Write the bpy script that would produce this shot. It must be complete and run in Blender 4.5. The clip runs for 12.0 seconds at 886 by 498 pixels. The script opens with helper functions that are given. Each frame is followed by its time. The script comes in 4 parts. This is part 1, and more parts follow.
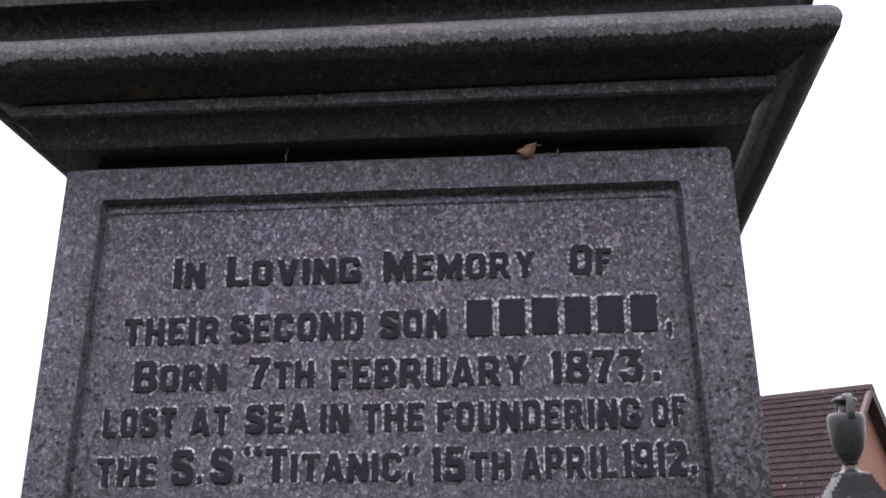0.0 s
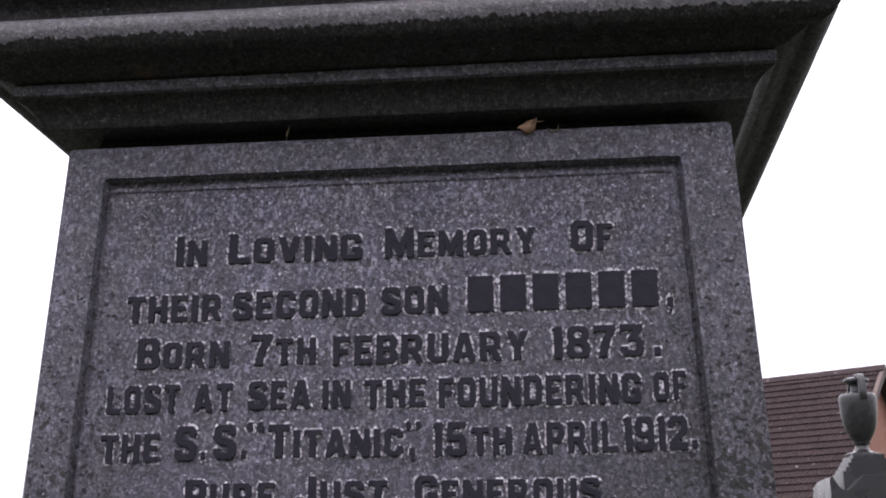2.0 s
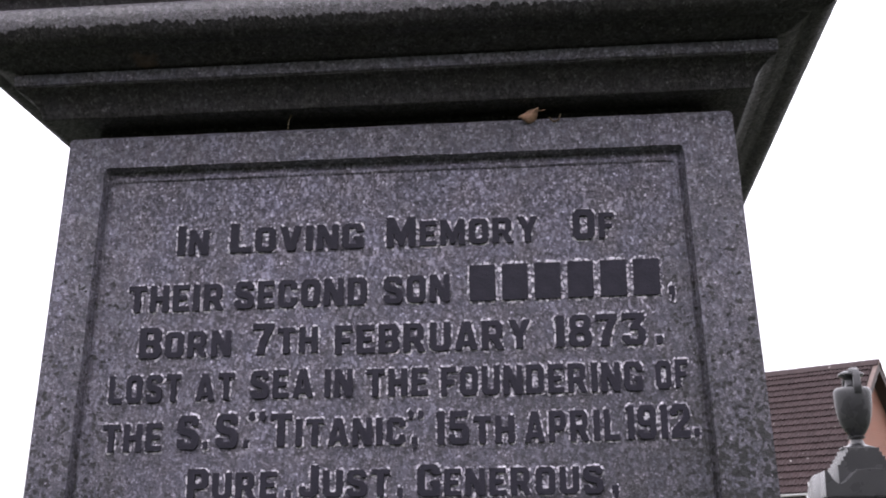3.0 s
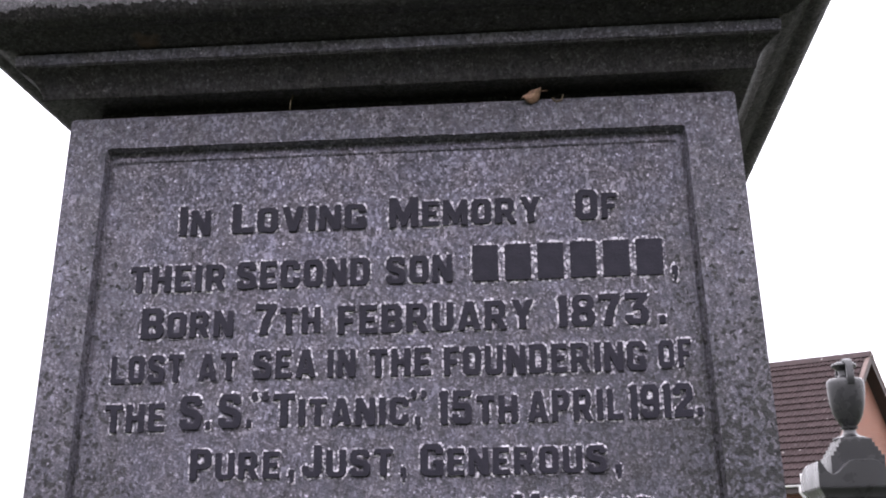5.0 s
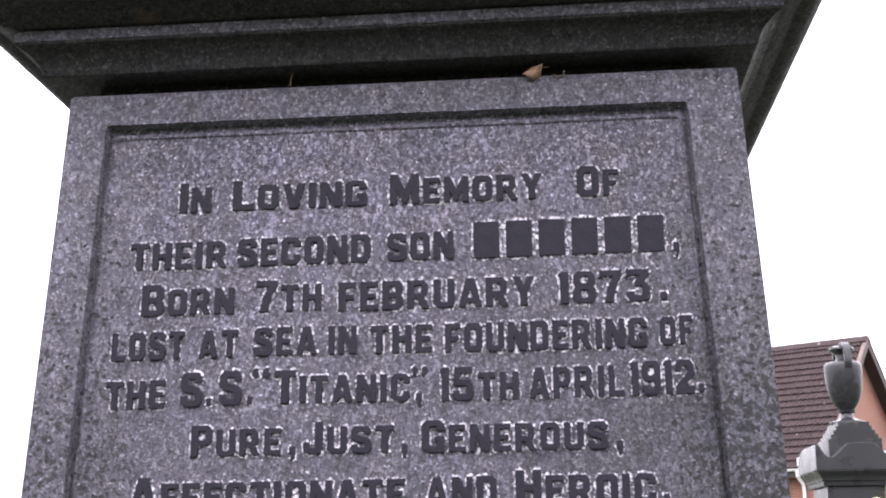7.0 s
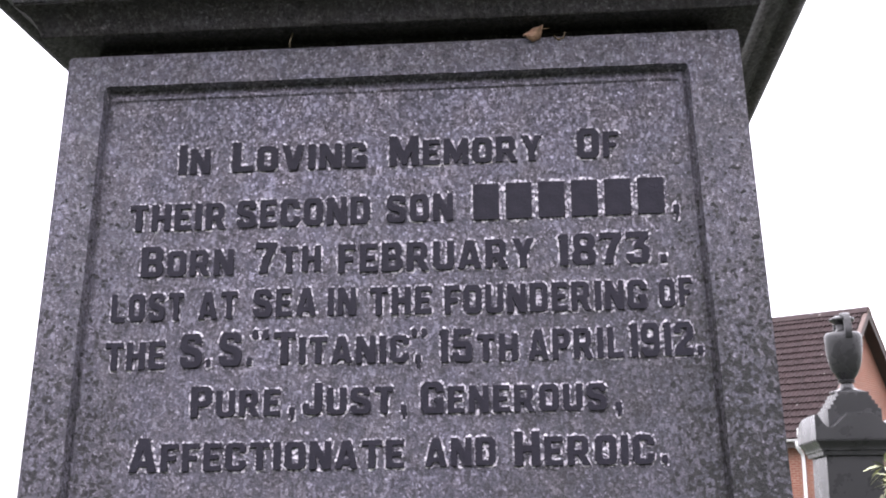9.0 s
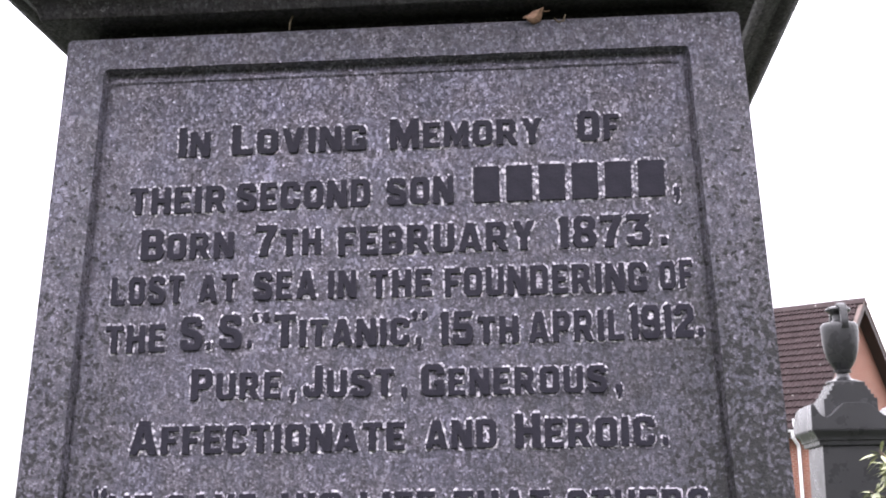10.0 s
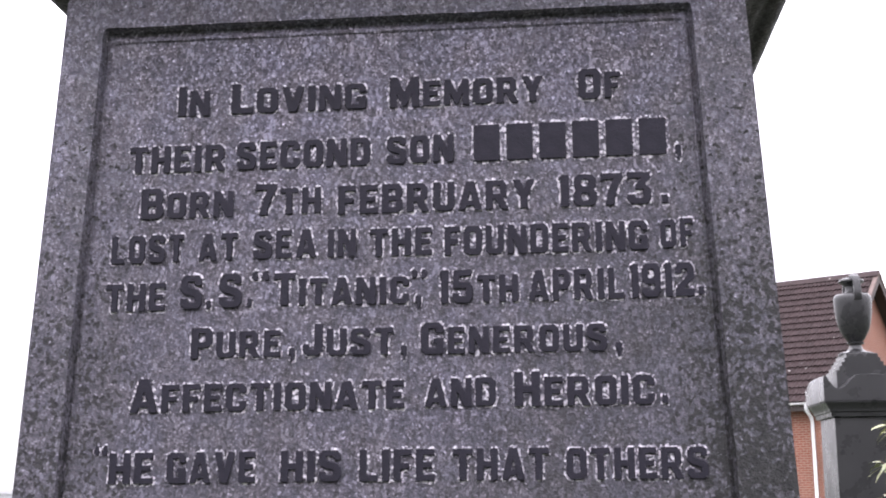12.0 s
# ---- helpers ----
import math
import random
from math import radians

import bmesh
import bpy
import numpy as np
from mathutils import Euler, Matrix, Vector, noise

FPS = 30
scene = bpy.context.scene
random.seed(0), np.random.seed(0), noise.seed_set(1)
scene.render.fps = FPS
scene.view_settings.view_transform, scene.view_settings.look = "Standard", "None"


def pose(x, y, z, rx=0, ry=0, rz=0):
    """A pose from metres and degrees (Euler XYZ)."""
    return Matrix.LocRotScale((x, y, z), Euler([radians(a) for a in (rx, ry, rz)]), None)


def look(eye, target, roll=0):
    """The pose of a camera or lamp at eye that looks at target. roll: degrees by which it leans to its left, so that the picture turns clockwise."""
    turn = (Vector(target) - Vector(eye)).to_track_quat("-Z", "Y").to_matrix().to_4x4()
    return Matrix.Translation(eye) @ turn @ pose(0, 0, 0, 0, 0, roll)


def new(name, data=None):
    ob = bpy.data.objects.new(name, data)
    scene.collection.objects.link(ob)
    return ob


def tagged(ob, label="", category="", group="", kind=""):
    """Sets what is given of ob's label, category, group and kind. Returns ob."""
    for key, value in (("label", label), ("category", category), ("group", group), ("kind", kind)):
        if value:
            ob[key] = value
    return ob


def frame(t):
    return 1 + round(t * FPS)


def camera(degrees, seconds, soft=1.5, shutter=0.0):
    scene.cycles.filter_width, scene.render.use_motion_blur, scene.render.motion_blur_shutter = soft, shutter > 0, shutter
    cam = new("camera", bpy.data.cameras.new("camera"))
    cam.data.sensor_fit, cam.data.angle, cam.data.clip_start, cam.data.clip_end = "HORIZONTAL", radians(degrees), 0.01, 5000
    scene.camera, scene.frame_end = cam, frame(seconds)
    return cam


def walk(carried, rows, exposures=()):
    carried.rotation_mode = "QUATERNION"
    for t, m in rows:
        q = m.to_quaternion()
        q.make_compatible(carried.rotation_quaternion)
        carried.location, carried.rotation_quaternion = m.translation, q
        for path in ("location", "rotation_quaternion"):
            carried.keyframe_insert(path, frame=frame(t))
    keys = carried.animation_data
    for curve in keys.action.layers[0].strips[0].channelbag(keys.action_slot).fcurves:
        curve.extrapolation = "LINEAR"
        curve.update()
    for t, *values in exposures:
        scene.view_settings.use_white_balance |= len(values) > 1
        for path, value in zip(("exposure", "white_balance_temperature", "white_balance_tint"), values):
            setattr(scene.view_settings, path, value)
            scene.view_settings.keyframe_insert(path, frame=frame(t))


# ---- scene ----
# ---- camera and walk ----
cam = camera(39.13, 12.0, soft=2.0)


def aim(x, y, z, yaw, pitch, roll):
    """A camera pose from the eye, the turn to the left of +y, the tilt up and the lean, in degrees."""
    a, b = radians(yaw), radians(pitch)
    ahead = Vector((-math.sin(a) * math.cos(b), math.cos(a) * math.cos(b), math.sin(b)))
    eye = Vector((x, y, z))
    return look(eye, eye + ahead, roll)


PATH = [
    (0, 0.2056, -1.5044, 1.5501, 5.245, 16.018, -0.280),
    (0.5, 0.2142, -1.5060, 1.5527, 5.528, 15.637, -0.287),
    (1, 0.2237, -1.5043, 1.5502, 5.892, 15.450, -0.296),
    (1.5, 0.2158, -1.5045, 1.5430, 5.643, 15.439, -0.374),
    (2, 0.2190, -1.5035, 1.5412, 5.811, 15.247, -0.429),
    (2.5, 0.2087, -1.5028, 1.5365, 5.483, 15.166, -0.513),
    (3, 0.2095, -1.5027, 1.5335, 5.547, 15.035, -0.557),
    (5, 0.1964, -1.4988, 1.5187, 5.205, 14.700, -0.653),
    (5.5, 0.1989, -1.4990, 1.5212, 5.318, 14.384, -0.676),
    (6, 0.1893, -1.4994, 1.5180, 4.971, 14.261, -0.704),
    (6.5, 0.1872, -1.4988, 1.5151, 4.902, 14.099, -0.723),
    (7, 0.1915, -1.4936, 1.5096, 5.100, 14.009, -0.682),
    (9, 0.1933, -1.4896, 1.4994, 5.179, 12.660, -0.548),
    (9.5, 0.1900, -1.4876, 1.4910, 5.069, 12.577, -0.568),
    (10, 0.1878, -1.4867, 1.4891, 5.004, 12.264, -0.593),
    (10.5, 0.1990, -1.4839, 1.4898, 5.436, 11.852, -0.543),
    (11, 0.1974, -1.4833, 1.4896, 5.390, 11.379, -0.560),
    (11.5, 0.2069, -1.4782, 1.4784, 5.769, 11.271, -0.490),
    (12, 0.2036, -1.4772, 1.4725, 5.656, 11.039, -0.471),
]
walk(cam, [(r[0], aim(*r[1:])) for r in PATH], exposures=[(0, 0.37), (0.5, 0.38), (1, 0.20), (2, 0.21), (3, 0.58), (5, 0.86), (6.5, 1.18), (7, 1.22), (9, 1.10), (10, 1.17), (11, 0.90), (11.5, 0.86), (12, 0.97)])

# ---- sky and sun: a bright overcast day ----
SUN_UP, SUN_TURN = radians(55), radians(-70)
world = bpy.data.worlds.new("overcast_sky")
scene.world = world
world.use_nodes = True
wn, wl = world.node_tree.nodes, world.node_tree.links
sky = wn.new("ShaderNodeTexSky")
sky.sky_type, sky.sun_disc = "NISHITA", False
sky.sun_elevation, sky.sun_rotation = SUN_UP, SUN_TURN
thin = wn.new("ShaderNodeVectorMath")
thin.operation = "SCALE"
thin.inputs["Scale"].default_value = 0.10
cloud = wn.new("ShaderNodeMix")
cloud.data_type = "RGBA"
cloud.inputs["Factor"].default_value = 0.9
cloud.inputs["B"].default_value = (1.05, 1.00, 1.10, 1)
wl.new(sky.outputs[0], thin.inputs[0])
wl.new(thin.outputs[0], cloud.inputs["A"])
# an overcast sky is several times as bright overhead as at the horizon
direction, axes, height = wn.new("ShaderNodeTexCoord"), wn.new("ShaderNodeSeparateXYZ"), wn.new("ShaderNodeMapRange")
wl.new(direction.outputs["Generated"], axes.inputs[0])
wl.new(axes.outputs["Z"], height.inputs["Value"])
height.inputs["To Min"].default_value, height.inputs["To Max"].default_value = 0.80, 3.55
dome = wn.new("ShaderNodeVectorMath")
dome.operation = "SCALE"
wl.new(cloud.outputs["Result"], dome.inputs[0])
wl.new(height.outputs["Result"], dome.inputs["Scale"])
wl.new(dome.outputs[0], wn["Background"].inputs["Color"])
wn["Background"].inputs["Strength"].default_value = 1.0
sun_data = bpy.data.lights.new("sun", "SUN")
sun_data.energy, sun_data.angle, sun_data.color = 0.4, radians(20), (1.0, 0.97, 0.93)
sun = new("sun", sun_data)
sun.matrix_world = look((-9, 5, 14), (0, 0, 0))


# ---- materials ----
def material(name, rough=0.6, metal=0.0):
    m = bpy.data.materials.new(name)
    m.use_nodes = True
    b = m.node_tree.nodes["Principled BSDF"]
    b.inputs["Roughness"].default_value, b.inputs["Metallic"].default_value = rough, metal
    return m, m.node_tree.nodes, m.node_tree.links, b


def coords(n, l, scale=(1, 1, 1)):
    c, k = n.new("ShaderNodeTexCoord"), n.new("ShaderNodeMapping")
    k.inputs["Scale"].default_value = scale
    l.new(c.outputs["Object"], k.inputs["Vector"])
    return k.outputs["Vector"]


def noise_tex(n, l, vec, scale, detail=4.0, rough=0.6):
    t = n.new("ShaderNodeTexNoise")
    t.inputs["Scale"].default_value, t.inputs["Detail"].default_value = scale, detail
    t.inputs["Roughness"].default_value = rough
    l.new(vec, t.inputs["Vector"])
    return t.outputs["Fac"]


def ramp(n, l, fac, stops):
    r = n.new("ShaderNodeValToRGB")
    while len(r.color_ramp.elements) < len(stops):
        r.color_ramp.elements.new(0.5)
    for e, (p, c) in zip(r.color_ramp.elements, stops):
        e.position, e.color = p, (c, c, c, 1) if isinstance(c, float) else (*c, 1)
    l.new(fac, r.inputs["Fac"])
    return r.outputs["Color"]


def mix(n, l, fac, a, b, mode="MIX"):
    k = n.new("ShaderNodeMix")
    k.data_type, k.blend_type = "RGBA", mode
    for sock, v in ((k.inputs["Factor"], fac), (k.inputs["A"], a), (k.inputs["B"], b)):
        if isinstance(v, bpy.types.NodeSocket):
            l.new(v, sock)
        else:
            sock.default_value = v if not isinstance(v, tuple) else (*v, 1)
    return k.outputs["Result"]


def bump(n, l, b, height, strength, distance):
    k = n.new("ShaderNodeBump")
    k.inputs["Strength"].default_value, k.inputs["Distance"].default_value = strength, distance
    l.new(height, k.inputs["Height"])
    l.new(k.outputs["Normal"], b.inputs["Normal"])


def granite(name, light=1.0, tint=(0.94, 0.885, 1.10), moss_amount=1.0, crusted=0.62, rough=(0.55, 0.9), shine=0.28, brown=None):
    """Granite: crystal grains of 2 to 5 mm, smoother in the rubbed middle of the face, blotchy lichen on its outer margins."""
    m, n, l, b = material(name, 0.75)
    b.inputs["Specular IOR Level"].default_value = shine
    v = coords(n, l)
    bent = mix(n, l, 0.005, v, noise_vec(n, l, v, 150))

    def cells(scale):
        vor = n.new("ShaderNodeTexVoronoi")
        vor.inputs["Scale"].default_value = scale
        l.new(bent, vor.inputs["Vector"])
        sep = n.new("ShaderNodeSeparateColor")
        l.new(vor.outputs["Color"], sep.inputs["Color"])
        return vor, sep

    (vor, sep), (vor2, sep2) = cells(290), cells(540)
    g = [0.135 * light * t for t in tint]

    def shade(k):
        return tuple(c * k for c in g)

    grain = ramp(n, l, sep.outputs["Red"], [(0.0, shade(0.32)), (0.2, shade(0.68)), (0.55, shade(0.97)), (0.86, shade(1.3)), (1.0, shade(2.4))])
    small = ramp(n, l, sep2.outputs["Green"], [(0.0, 0.45), (0.3, 0.8), (0.75, 1.05), (0.88, 1.35), (0.94, 2.2), (1.0, 3.4)])
    grain = mix(n, l, 0.9, grain, small, "MULTIPLY")
    sepx = n.new("ShaderNodeSeparateXYZ")
    l.new(v, sepx.inputs["Vector"])
    side = n.new("ShaderNodeMath")
    side.operation = "ABSOLUTE"
    l.new(sepx.outputs["X"], side.inputs[0])
    wob = noise_tex(n, l, v, 9, 5)
    edge = n.new("ShaderNodeMath")
    edge.operation = "MULTIPLY_ADD"
    l.new(wob, edge.inputs[0])
    edge.inputs[1].default_value = 0.10
    l.new(side.outputs[0], edge.inputs[2])
    margin = ramp(n, l, edge.outputs[0], [(0.36, 0.0), (0.43, 1.0)])
    patch = ramp(n, l, noise_tex(n, l, v, 48, 5, 0.7), [(0.40, 0.5), (0.52, 0.0)])
    grain = mix(n, l, patch, grain, shade(0.98))
    # pale feldspar laths, a little longer than wide, in loose swarms
    lath = n.new("ShaderNodeTexVoronoi")
    lath.inputs["Scale"].default_value = 1.0
    l.new(mix(n, l, 0.25, coords(n, l, (370, 370, 230)), noise_vec(n, l, v, 90)), lath.inputs["Vector"])
    pick = n.new("ShaderNodeSeparateColor")
    l.new(lath.outputs["Color"], pick.inputs["Color"])
    swarm = ramp(n, l, noise_tex(n, l, v, 26, 4, 0.65), [(0.42, 0.15), (0.62, 1.0)])
    bright = ramp(n, l, pick.outputs["Blue"], [(0.80, 0.0), (0.86, 0.75), (1.0, 1.0)])
    grain = mix(n, l, mix(n, l, 1.0, bright, swarm, "MULTIPLY"), grain, shade(2.35))
    dull = ramp(n, l, pick.outputs["Red"], [(0.0, 0.7), (0.16, 0.55), (0.2, 0.0)])
    grain = mix(n, l, dull, grain, shade(0.36))
    warm = ramp(n, l, noise_tex(n, l, v, 24, 5, 0.7), [(0.42, (0.94, 0.99, 1.06)), (0.60, (1.08, 1.03, 0.92))])
    grain = mix(n, l, 0.4, grain, warm, "MULTIPLY")
    crust = ramp(n, l, noise_tex(n, l, v, 75, 6, 0.75), [(0.40, shade(0.30)), (0.45, shade(0.85)), (0.55, shade(1.05)), (0.60, shade(2.1))])
    crust = mix(n, l, 1.0, crust, (1.02, 1.05, 0.94), "MULTIPLY")
    upper = n.new("ShaderNodeMapRange")
    l.new(sepx.outputs["Z"], upper.inputs["Value"])
    for key, val in (("From Min", 2.045), ("From Max", 2.075), ("To Min", 0.0), ("To Max", 1.0)):
        upper.inputs[key].default_value = val
    rim = mix(n, l, 1.0, margin, upper.outputs["Result"], "LIGHTEN")
    grain = mix(n, l, mix(n, l, crusted, (0, 0, 0), rim), grain, crust)
    big = noise_tex(n, l, v, 5.5, 6, 0.65)
    grain = mix(n, l, 0.8, grain, ramp(n, l, big, [(0.3, (0.78, 0.78, 0.76)), (0.5, (1, 1, 1)), (0.72, (1.18, 1.16, 1.2))]), "MULTIPLY")
    streak = noise_tex(n, l, coords(n, l, (34, 34, 1.6)), 1.0, 4, 0.7)
    grain = mix(n, l, 0.6, grain, ramp(n, l, streak, [(0.35, (0.86, 0.86, 0.83)), (0.6, (1.06, 1.05, 1.07))]), "MULTIPLY")
    right = ramp(n, l, sepx.outputs["X"], [(0.0, 0.5), (0.42, 1.0)])
    low = ramp(n, l, noise_tex(n, l, v, 4.0, 4, 0.6), [(0.36, 0.55), (0.56, 1.0)])
    # dark lichen scales of about a centimetre, thicker or thinner from place to place
    scales = n.new("ShaderNodeTexVoronoi")
    scales.inputs["Scale"].default_value = 215
    l.new(mix(n, l, 0.009, v, noise_vec(n, l, v, 160)), scales.inputs["Vector"])
    scale_pick = n.new("ShaderNodeSeparateColor")
    l.new(scales.outputs["Color"], scale_pick.inputs["Color"])
    moss = (0.76 * moss_amount, 0.76 * moss_amount, 0.76 * moss_amount)
    fall = n.new("ShaderNodeMapRange")
    l.new(sepx.outputs["Z"], fall.inputs["Value"])
    for key, val in (("From Min", 1.5), ("From Max", 1.98), ("To Min", 1.0), ("To Max", 0.0)):
        fall.inputs[key].default_value = val
    for mask in (margin, right, low, fall.outputs["Result"]):
        moss = mix(n, l, 1.0, moss, mask, "MULTIPLY")
    grown = n.new("ShaderNodeMath")
    grown.operation = "LESS_THAN"
    l.new(scale_pick.outputs["Red"], grown.inputs[0])
    l.new(moss, grown.inputs[1])
    grain = mix(n, l, grown.outputs[0], grain, ramp(n, l, scale_pick.outputs["Green"], [(0.0, (0.013 * light, 0.0135 * light, 0.0135 * light)), (1.0, (0.050 * light, 0.049 * light, 0.048 * light))]))
    # broad irregular darker patches, low on the right and then low on the left
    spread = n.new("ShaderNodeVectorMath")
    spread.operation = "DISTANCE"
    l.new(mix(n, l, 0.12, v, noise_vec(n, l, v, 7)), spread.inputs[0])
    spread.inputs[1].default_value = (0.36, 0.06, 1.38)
    low_dark = ramp(n, l, spread.outputs["Value"], [(0.16, 0.52), (0.5, 0.0)])
    grain = mix(n, l, low_dark, grain, (0.034 * light, 0.034 * light, 0.036 * light))
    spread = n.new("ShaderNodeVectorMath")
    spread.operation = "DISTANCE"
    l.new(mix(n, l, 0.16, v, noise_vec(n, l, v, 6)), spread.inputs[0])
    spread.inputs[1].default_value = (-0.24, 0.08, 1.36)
    low_dark = ramp(n, l, spread.outputs["Value"], [(0.12, 0.36), (0.42, 0.0)])
    grain = mix(n, l, low_dark, grain, (0.05 * light, 0.047 * light, 0.056 * light))
    spots = ramp(n, l, noise_tex(n, l, v, 210, 3, 0.6), [(0.37, 0.36), (0.45, 0.8), (0.55, 1.0), (0.60, 1.3), (0.66, 1.9)])
    grain = mix(n, l, mix(n, l, crusted, (0, 0, 0), margin), grain, mix(n, l, 1.0, grain, spots, "MULTIPLY"))
    if brown:
        spread = n.new("ShaderNodeVectorMath")
        spread.operation = "DISTANCE"
        l.new(mix(n, l, 0.035, v, noise_vec(n, l, v, 60)), spread.inputs[0])
        spread.inputs[1].default_value = brown
        grain = mix(n, l, ramp(n, l, spread.outputs["Value"], [(0.010, 0.75), (0.019, 0.0)]), grain, (0.085, 0.055, 0.042))
    l.new(grain, b.inputs["Base Color"])
    fine = noise_tex(n, l, v, 420, 3)
    h = mix(n, l, 0.5, ramp(n, l, fine, [(0.2, 0.0), (0.8, 1.0)]), vor.outputs["Distance"])
    bump(n, l, b, h, 0.6, 0.002)
    l.new(ramp(n, l, sep.outputs["Green"], [(0.0, rough[0]), (1.0, rough[1])]), b.inputs["Roughness"])
    return m


def pecked():
    """Stone bruised by the chisel: bright crushed crystals scattered over the grey ground."""
    m, n, l, b = material("fresh_pecked_granite", 0.8)
    v = n.new("ShaderNodeNewGeometry").outputs["Position"]
    bent = mix(n, l, 0.006, v, noise_vec(n, l, v, 150))
    vor = n.new("ShaderNodeTexVoronoi")
    vor.inputs["Scale"].default_value = 310
    l.new(bent, vor.inputs["Vector"])
    sep = n.new("ShaderNodeSeparateColor")
    l.new(vor.outputs["Color"], sep.inputs["Color"])
    c = ramp(n, l, sep.outputs["Red"], [(0.0, (0.055, 0.051, 0.064)), (0.45, (0.13, 0.122, 0.15)), (0.54, (0.20, 0.187, 0.225)), (0.68, (0.50, 0.47, 0.53)), (1.0, (0.80, 0.77, 0.83))])
    l.new(c, b.inputs["Base Color"])
    bump(n, l, b, vor.outputs["Distance"], 0.7, 0.002)
    return m


def noise_vec(n, l, vec, scale):
    t = n.new("ShaderNodeTexNoise")
    t.inputs["Scale"].default_value = scale
    l.new(vec, t.inputs["Vector"])
    return t.outputs["Color"]


def lead():
    m, n, l, b = material("weathered_lead", 0.6, 0.0)
    v = coords(n, l)
    c = ramp(n, l, noise_tex(n, l, v, 3.0, 5), [(0.3, (0.0165, 0.0152, 0.0225)), (0.7, (0.026, 0.0240, 0.0345))])
    b.inputs["Specular IOR Level"].default_value = 0.15
    l.new(c, b.inputs["Base Color"])
    bump(n, l, b, noise_tex(n, l, v, 14, 4), 0.15, 0.02)
    return m


def polished_stone():
    m, n, l, b = material("polished_grey_granite", 0.22)
    v = coords(n, l)
    b.inputs["Specular IOR Level"].default_value = 0.42
    c = ramp(n, l, noise_tex(n, l, v, 160, 4), [(0.3, (0.016, 0.016, 0.017)), (0.7, (0.030, 0.030, 0.032))])
    d = noise_tex(n, l, v, 3.2, 6)
    l.new(mix(n, l, 0.6, c, ramp(n, l, d, [(0.3, 0.7), (0.7, 1.2)]), "MULTIPLY"), b.inputs["Base Color"])
    l.new(ramp(n, l, d, [(0.3, 0.2), (0.7, 0.38)]), b.inputs["Roughness"])
    bump(n, l, b, noise_tex(n, l, v, 60, 3), 0.05, 0.004)
    return m


def roof_tile():
    m, n, l, b = material("brown_concrete_tile", 0.85)
    b.inputs["Specular IOR Level"].default_value = 0.2
    v = coords(n, l)
    info = n.new("ShaderNodeObjectInfo")
    c = ramp(n, l, noise_tex(n, l, v, 9, 6), [(0.3, (0.023, 0.0145, 0.0148)), (0.7, (0.038, 0.025, 0.0255))])
    c = mix(n, l, 0.7, c, ramp(n, l, info.outputs["Random"], [(0.0, 0.78), (1.0, 1.2)]), "MULTIPLY")
    geo = n.new("ShaderNodeNewGeometry")
    spots = n.new("ShaderNodeTexVoronoi")
    spots.inputs["Scale"].default_value = 2.1
    l.new(geo.outputs["Position"], spots.inputs["Vector"])
    c = mix(n, l, ramp(n, l, spots.outputs["Distance"], [(0.06, 0.7), (0.10, 0.0)]), c, (0.34, 0.32, 0.31))
    l.new(c, b.inputs["Base Color"])
    bump(n, l, b, noise_tex(n, l, v, 60, 4), 0.4, 0.01)
    return m


def brickwork():
    m, n, l, b = material("red_brickwork", 0.85)
    c = n.new("ShaderNodeUVMap")
    t = n.new("ShaderNodeTexBrick")
    l.new(c.outputs["UV"], t.inputs["Vector"])
    for key, val in (("Scale", 1.0), ("Mortar Size", 0.013), ("Brick Width", 0.225), ("Row Height", 0.075), ("Bias", -0.1)):
        t.inputs[key].default_value = val
    t.inputs["Color1"].default_value = (0.22, 0.075, 0.045, 1)
    t.inputs["Color2"].default_value = (0.18, 0.06, 0.036, 1)
    t.inputs["Mortar"].default_value = (0.27, 0.18, 0.14, 1)
    big = noise_tex(n, l, coords(n, l), 1.3, 5)
    l.new(mix(n, l, 0.6, t.outputs["Color"], ramp(n, l, big, [(0.3, 0.75), (0.7, 1.15)]), "MULTIPLY"), b.inputs["Base Color"])
    bump(n, l, b, t.outputs["Fac"], -0.6, 0.006)
    return m


def plain(name, colour, rough, spread=0.15, scale=8.0, metal=0.0):
    m, n, l, b = material(name, rough, metal)
    f = noise_tex(n, l, coords(n, l), scale, 5)
    lo, hi = tuple(c * (1 - spread) for c in colour), tuple(c * (1 + spread) for c in colour)
    l.new(ramp(n, l, f, [(0.3, lo), (0.7, hi)]), b.inputs["Base Color"])
    bump(n, l, b, f, 0.15, 0.003)
    return m


def leafy(name, dark, pale):
    m, n, l, b = material(name, 0.5)
    geo = n.new("ShaderNodeNewGeometry")
    c = ramp(n, l, geo.outputs["Random Per Island"], [(0.0, dark), (0.6, tuple((a + d) / 2 for a, d in zip(dark, pale))), (1.0, pale)])
    f = noise_tex(n, l, coords(n, l), 45, 4)
    l.new(mix(n, l, ramp(n, l, f, [(0.52, 0.0), (0.62, 0.8)]), c, pale), b.inputs["Base Color"])
    return m


